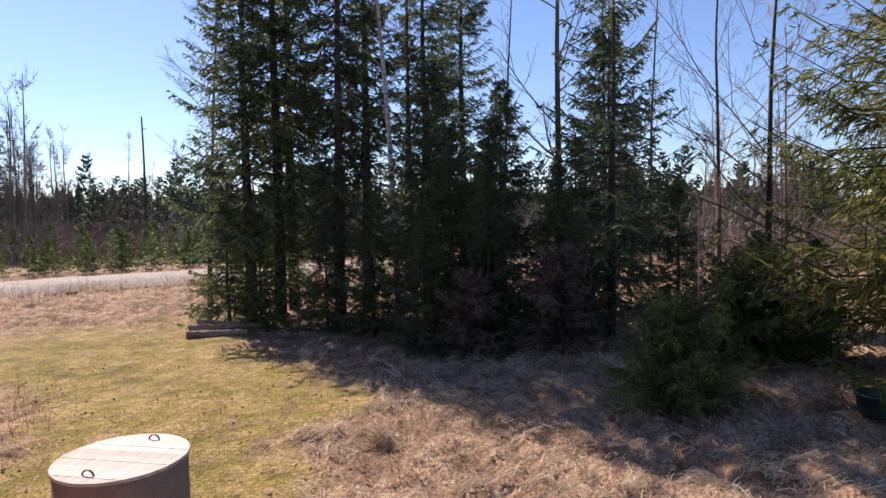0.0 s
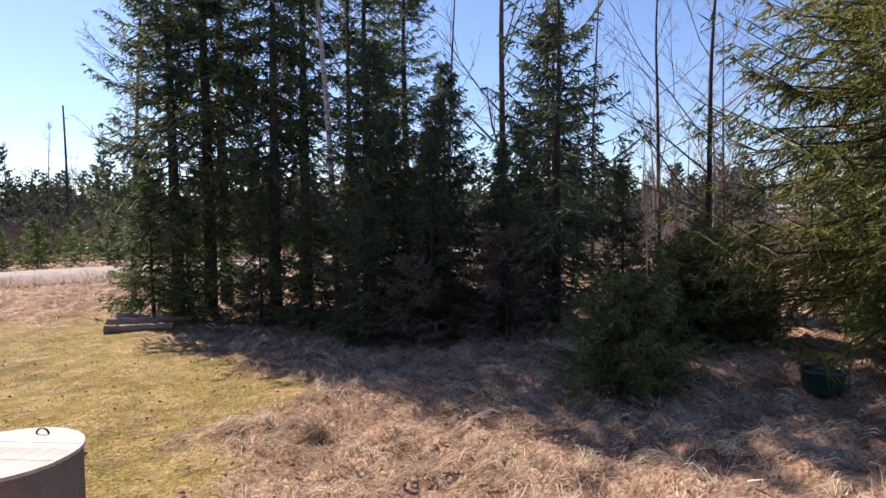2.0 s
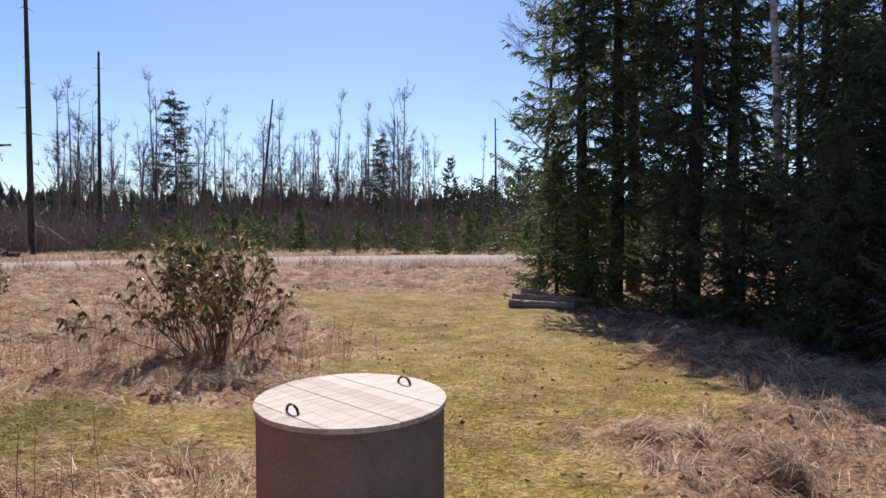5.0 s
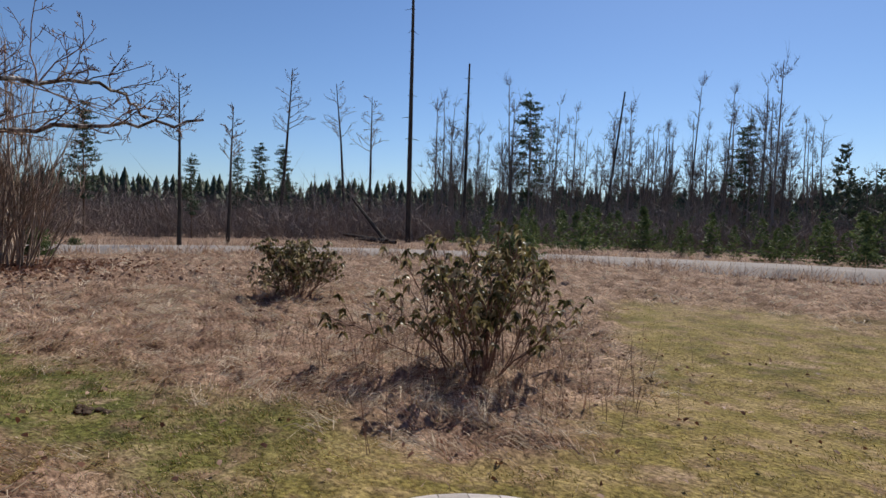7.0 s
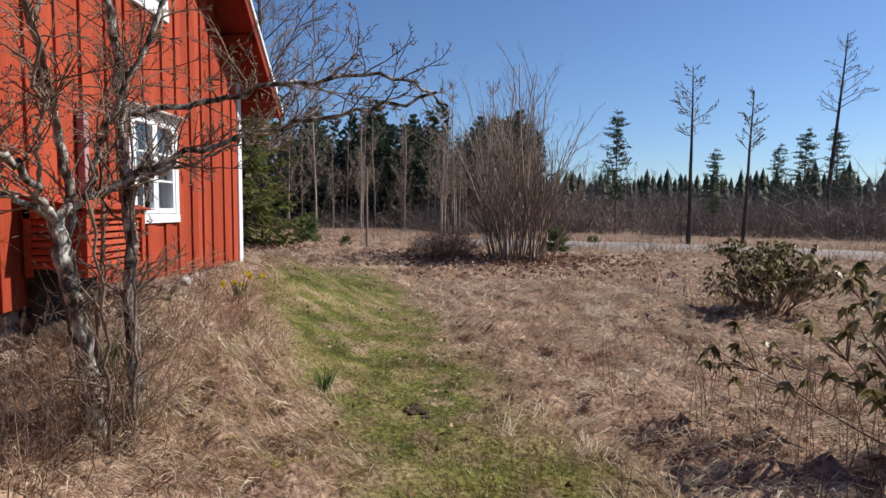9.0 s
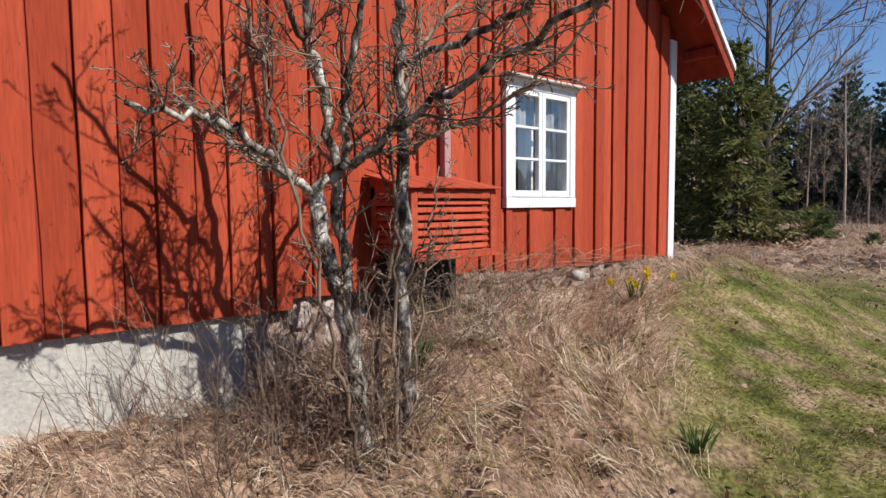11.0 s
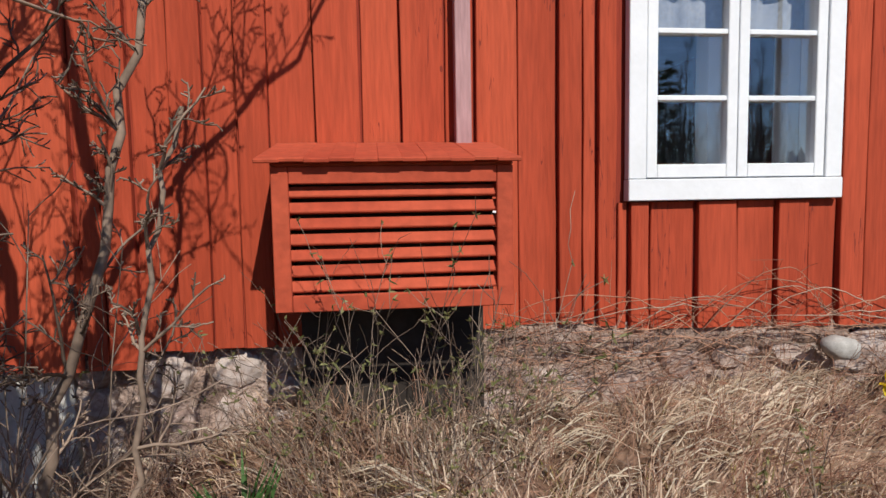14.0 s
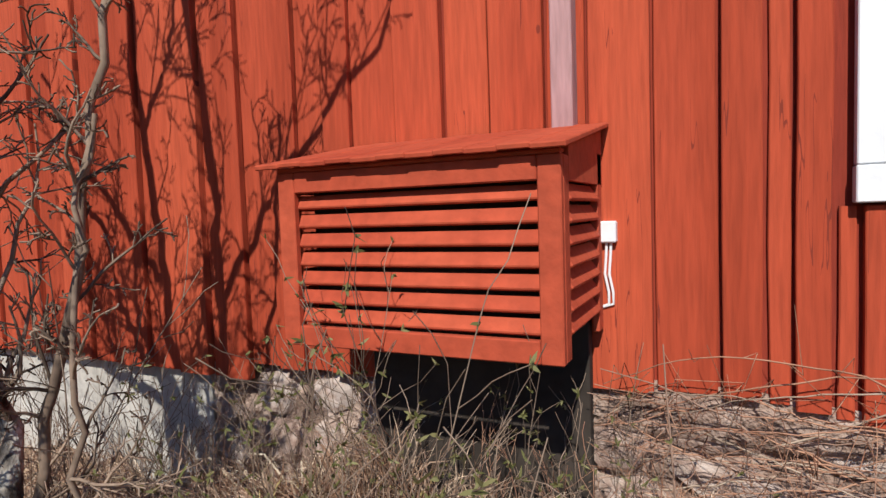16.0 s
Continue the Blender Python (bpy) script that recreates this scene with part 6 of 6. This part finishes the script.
def verge():
    """Dry grass and brown weeds along both edges of the road."""
    r = np.random.default_rng(93)
    P, nrm = ROAD_LINE
    n = 42000
    u = r.uniform(0, len(P) - 1.01, n)
    i, f = u.astype(int), (u % 1)[:, None]
    c, w = P[i] * (1 - f) + P[i + 1] * f, nrm[i]
    off = np.where(r.random(n) < 0.55, 1, -1) * (1.9 + np.abs(r.normal(0, 1.1, n)))
    q = c + w * off[:, None]
    k = (np.hypot(q[:, 0], q[:, 1]) < 48) & (0.5 + 0.5 * np.sin(q[:, 0] * 1.7 + 2 * np.sin(q[:, 1])) * np.sin(q[:, 1] * 2.1) > r.random(n) * 0.9)
    q = q[k]
    b = np.column_stack([q, height(q[:, 0], q[:, 1]) + 0.03])
    d = r.normal(0, 0.7, b.shape)
    d[:, 2] = np.abs(d[:, 2]) + 0.5
    v, f4, t3 = slivers(b, b + d * r.uniform(0.15, 0.42, (len(b), 1)), 0.024, r)
    tagged(mesh_object("verge_grass", v, [f4, t3], M_STRAW), "tufts of dry grass along the road's edges", "grass", kind="stuff")
    m = r.integers(0, len(b), 1500)
    b = b[m]
    d = r.normal(0, 0.25, b.shape)
    d[:, 2] = r.uniform(0.35, 0.8, len(b))
    v, f4, t3 = slivers(b, b + d, 0.024, r)
    tagged(mesh_object("dry_stalks", v, [f4, t3], M_TWIGR), "brown dead weeds at the roadside", "stalks", kind="stuff")


verge()


def lone_stalks():
    r = np.random.default_rng(23)
    for x, y, h, dx in ((-4.01, -5.94, 0.55, 0.14), (-4.11, -4.88, 0.5, 0.22)):
        e = thing("grass_stalk", "single pale dry grass stalk with a bent head", "stalk", x, y, float(height(x, y)), "lone pale grass stalks")
        t = Tubes()
        u = np.linspace(0, 1, 9)
        t.add(np.stack([dx * u ** 2 * 1.2, -dx * u ** 2, h * u * (1 - 0.12 * u)], 1), 0.004, 0.0022, 4)
        t.object("stem", M_STRAWP, e)
        q = np.array([[dx * k ** 2 * 1.2, -dx * k ** 2, h * k * (1 - 0.12 * k)] for k in np.linspace(0.8, 1, 24)])
        v, f, t3 = blades(q, q + r.normal(0, 0.018, q.shape) + np.array([0.01, -0.01, 0.012]), 0.006, 0, r)
        mesh_object("head", v, [f, t3], M_STRAWP, e, "feathery pale seed head")


lone_stalks()



def leaf_litter():
    r = np.random.default_rng(8)
    n = 9000
    x, y = r.uniform(-10, 19, n), r.uniform(-10, 2, n)
    k = house_free(x, y) & (r.random(n) < 0.25 + 0.75 * np.exp(-((x - 16) ** 2 + (y + 4.5) ** 2) / 9))
    x, y = np.concatenate([x[k], r.normal(17.8, 1.1, 5200), r.normal(20.2, 0.9, 1200)]), np.concatenate([y[k], r.normal(-4.6, 1.7, 5200), r.normal(4.4, 0.9, 1200)])
    b = np.stack([x, y, height(x, y) + r.uniform(0.02, 0.09, len(x))], 1)
    d = r.normal(0, 1, b.shape) * np.array([1, 1, 0.35])
    d /= np.linalg.norm(d, axis=1)[:, None]
    v, q, t3 = blades(b, b + d * np.where(x > 13, 2.0, 1.0)[:, None] * r.uniform(0.03, 0.07, (len(b), 1)), 0.03 * np.where(x > 13, 2.0, 1.0), 0.1, r)
    tagged(mesh_object("fallen_leaves", v, [q, t3], M_LEAFD), "brown fallen leaves in the grass", "leaves", kind="stuff")


leaf_litter()


def dry_tangle():
    """Thin broken stems lying every way in the rough sward."""
    r = np.random.default_rng(19)
    n = 18000
    x, y = r.uniform(-4, 9.5, n), r.uniform(-8.5, 0, n)
    k = (1 - lawn_mask(x, y)) * house_free(x, y) * near_path(x, y) > r.random(n)
    x, y = x[k], y[k]
    b = np.stack([x, y, height(x, y) + r.uniform(0, 0.1, len(x))], 1)
    d = r.normal(0, 1, b.shape) * np.array([1, 1, 0.55])
    d[:, 2] = np.abs(d[:, 2])
    d /= np.linalg.norm(d, axis=1)[:, None]
    v, q, t3 = slivers(b, b + d * r.uniform(0.05, 0.22, (len(b), 1)), 0.004, r)
    tagged(mesh_object("dry_stems", v, [q, t3], M_TWIG), "thin brown broken stems in the dry sward", "grass", kind="stuff")


dry_tangle()


def soil_clod(x, y):
    """A small heap of dug-up earth on the lawn."""
    r = np.random.default_rng(29)
    e = thing("soil_heap", "small heap of dark dug-up soil on the green lawn", "soil heap", x, y, float(height(x, y)))
    for _ in range(16):
        b = bmesh.new()
        bmesh.ops.create_icosphere(b, subdivisions=2, radius=1)
        s = r.uniform(0.012, 0.04)
        p = Vector((r.normal(0, 0.09), r.normal(0, 0.06), 0.008))
        for v in b.verts:
            v.co = p + Vector((v.co.x * s * 1.3, v.co.y * s, v.co.z * s * 0.5)) + Vector(r.normal(0, s * 0.12, 3))
        part("clod", b, M_SOIL, e, "", True)


soil_clod(4.01, -2.70)


def stalks():
    """Dry upright flower stalks in the rough parts."""
    r = np.random.default_rng(9)
    t = Tubes()
    spots = [(3.0, -6.4, 1.9, 320, 0.55), (8.6, -7.2, 1.2, 60, 0.5), (4.4, -8.6, 1.0, 60, 0.6), (5.5, -10.5, 1.2, 50, 0.6), (2.9, -7.3, 0.8, 60, 0.5), (5.5, -5.6, 1.6, 60, 0.5), (2.6, -1.3, 0.9, 40, 0.5), (4.2, -1.0, 1.0, 15, 0.4), (12, -6, 2.5, 70, 0.5), (1.2, -1.2, 0.8, 60, 0.6), (5.0, -9, 2.0, 70, 0.6), (-2, -20, 4.0, 80, 0.8), (4, -21, 4.0, 80, 0.8), (-4.6, -3.0, 0.8, 12, 0.4)]
    for x, y, w, n, h in spots:
        for _ in range(n):
            px, py = x + r.normal(0, w * 0.5), y + r.normal(0, w * 0.5)
            if not house_free(np.array(px), np.array(py)) or py > -0.1 or (1.0 < px < 5.2 and -3.4 < py < -1.6):
                continue
            P = wander(r, (px, py, float(height(px, py)) - 0.02), (r.normal(0, 0.15), r.normal(0, 0.15), 1), h * r.uniform(0.4, 1.1), 4, 0.08)
            t.add(P, 0.0035, 0.0018, 3)
            if r.random() < 0.5:
                t.add([P[2], P[2] + np.array([r.normal(0, 0.06), r.normal(0, 0.06), 0.1])], 0.002, 0.001, 3)
    tagged(t.object("dry_stalks", M_TWIGR), "reddish dry flower stalks in the rough grass", "stalks", kind="stuff")


stalks()


def daffodils(x, y, n, flowers, seed, label, lh=0.22):
    r = np.random.default_rng(seed)
    z = float(height(x, y))
    e = thing("daffodil_clump", label, "flowers", x, y, z, "spring bulbs in the grass")
    a = r.uniform(0, 6.28, n)
    b = np.stack([np.cos(a) * r.uniform(0, 0.06, n), np.sin(a) * r.uniform(0, 0.06, n), np.zeros(n)], 1)
    tip = b + np.stack([np.cos(a) * lh * 0.4, np.sin(a) * lh * 0.4, r.uniform(0.6, 1.1, n) * lh], 1)
    v, q, t3 = blades(b, tip, 0.013, 0.1, r)
    mesh_object("foliage", v, [q, t3], M_GREEN, e)
    for k in range(flowers):
        px, py, hz = r.normal(0, 0.2), r.normal(0, 0.10), r.uniform(0.12, 0.27)
        t = Tubes()
        t.add([(px * 0.4, py * 0.4, 0), (px * 0.8, py * 0.8, hz * 0.7), (px, py, hz)], 0.004, 0.003, 5)
        stem = t.object("flower", M_GREEN, e, "green flower stem")
        aa = np.arange(6) * math.pi / 3
        c = np.tile([px, py - 0.01, hz], (6, 1))
        v, q, t3 = blades(c, c + np.stack([np.cos(aa) * 0.048, -0.008 + 0 * aa, np.sin(aa) * 0.048], 1), 0.032, 0, r)
        mesh_object("petals", v, [q, t3], M_YELLOW, stem, "yellow petals")
        t = Tubes()
        t.add([(px, py - 0.01, hz), (px, py - 0.03, hz), (px, py - 0.038, hz)], 0.010, 0.016, 8)
        t.object("trumpet", M_YELLOW, stem, "yellow trumpet")


daffodils(5.62, -0.68, 18, 6, 12, "yellow daffodils flowering beside the bank of dry grass", 0.2)
thicket("seedling", "small forked seedling with grey buds beside the daffodils", "shrub", 4.76, -1.14, 3, 0.62, 0.3, 0.005, 61, M_TWIG, level=1, kids=6, base=0.08, curl=0.06, thin=0.0015, buds=22)
daffodils(3.22, -0.64, 34, 0, 13, "green bulb leaves without flowers in the dry grass")
daffodils(4.25, -1.9, 30, 0, 14, "green bulb leaves at the edge of the lawn", 0.2)

build_boards()
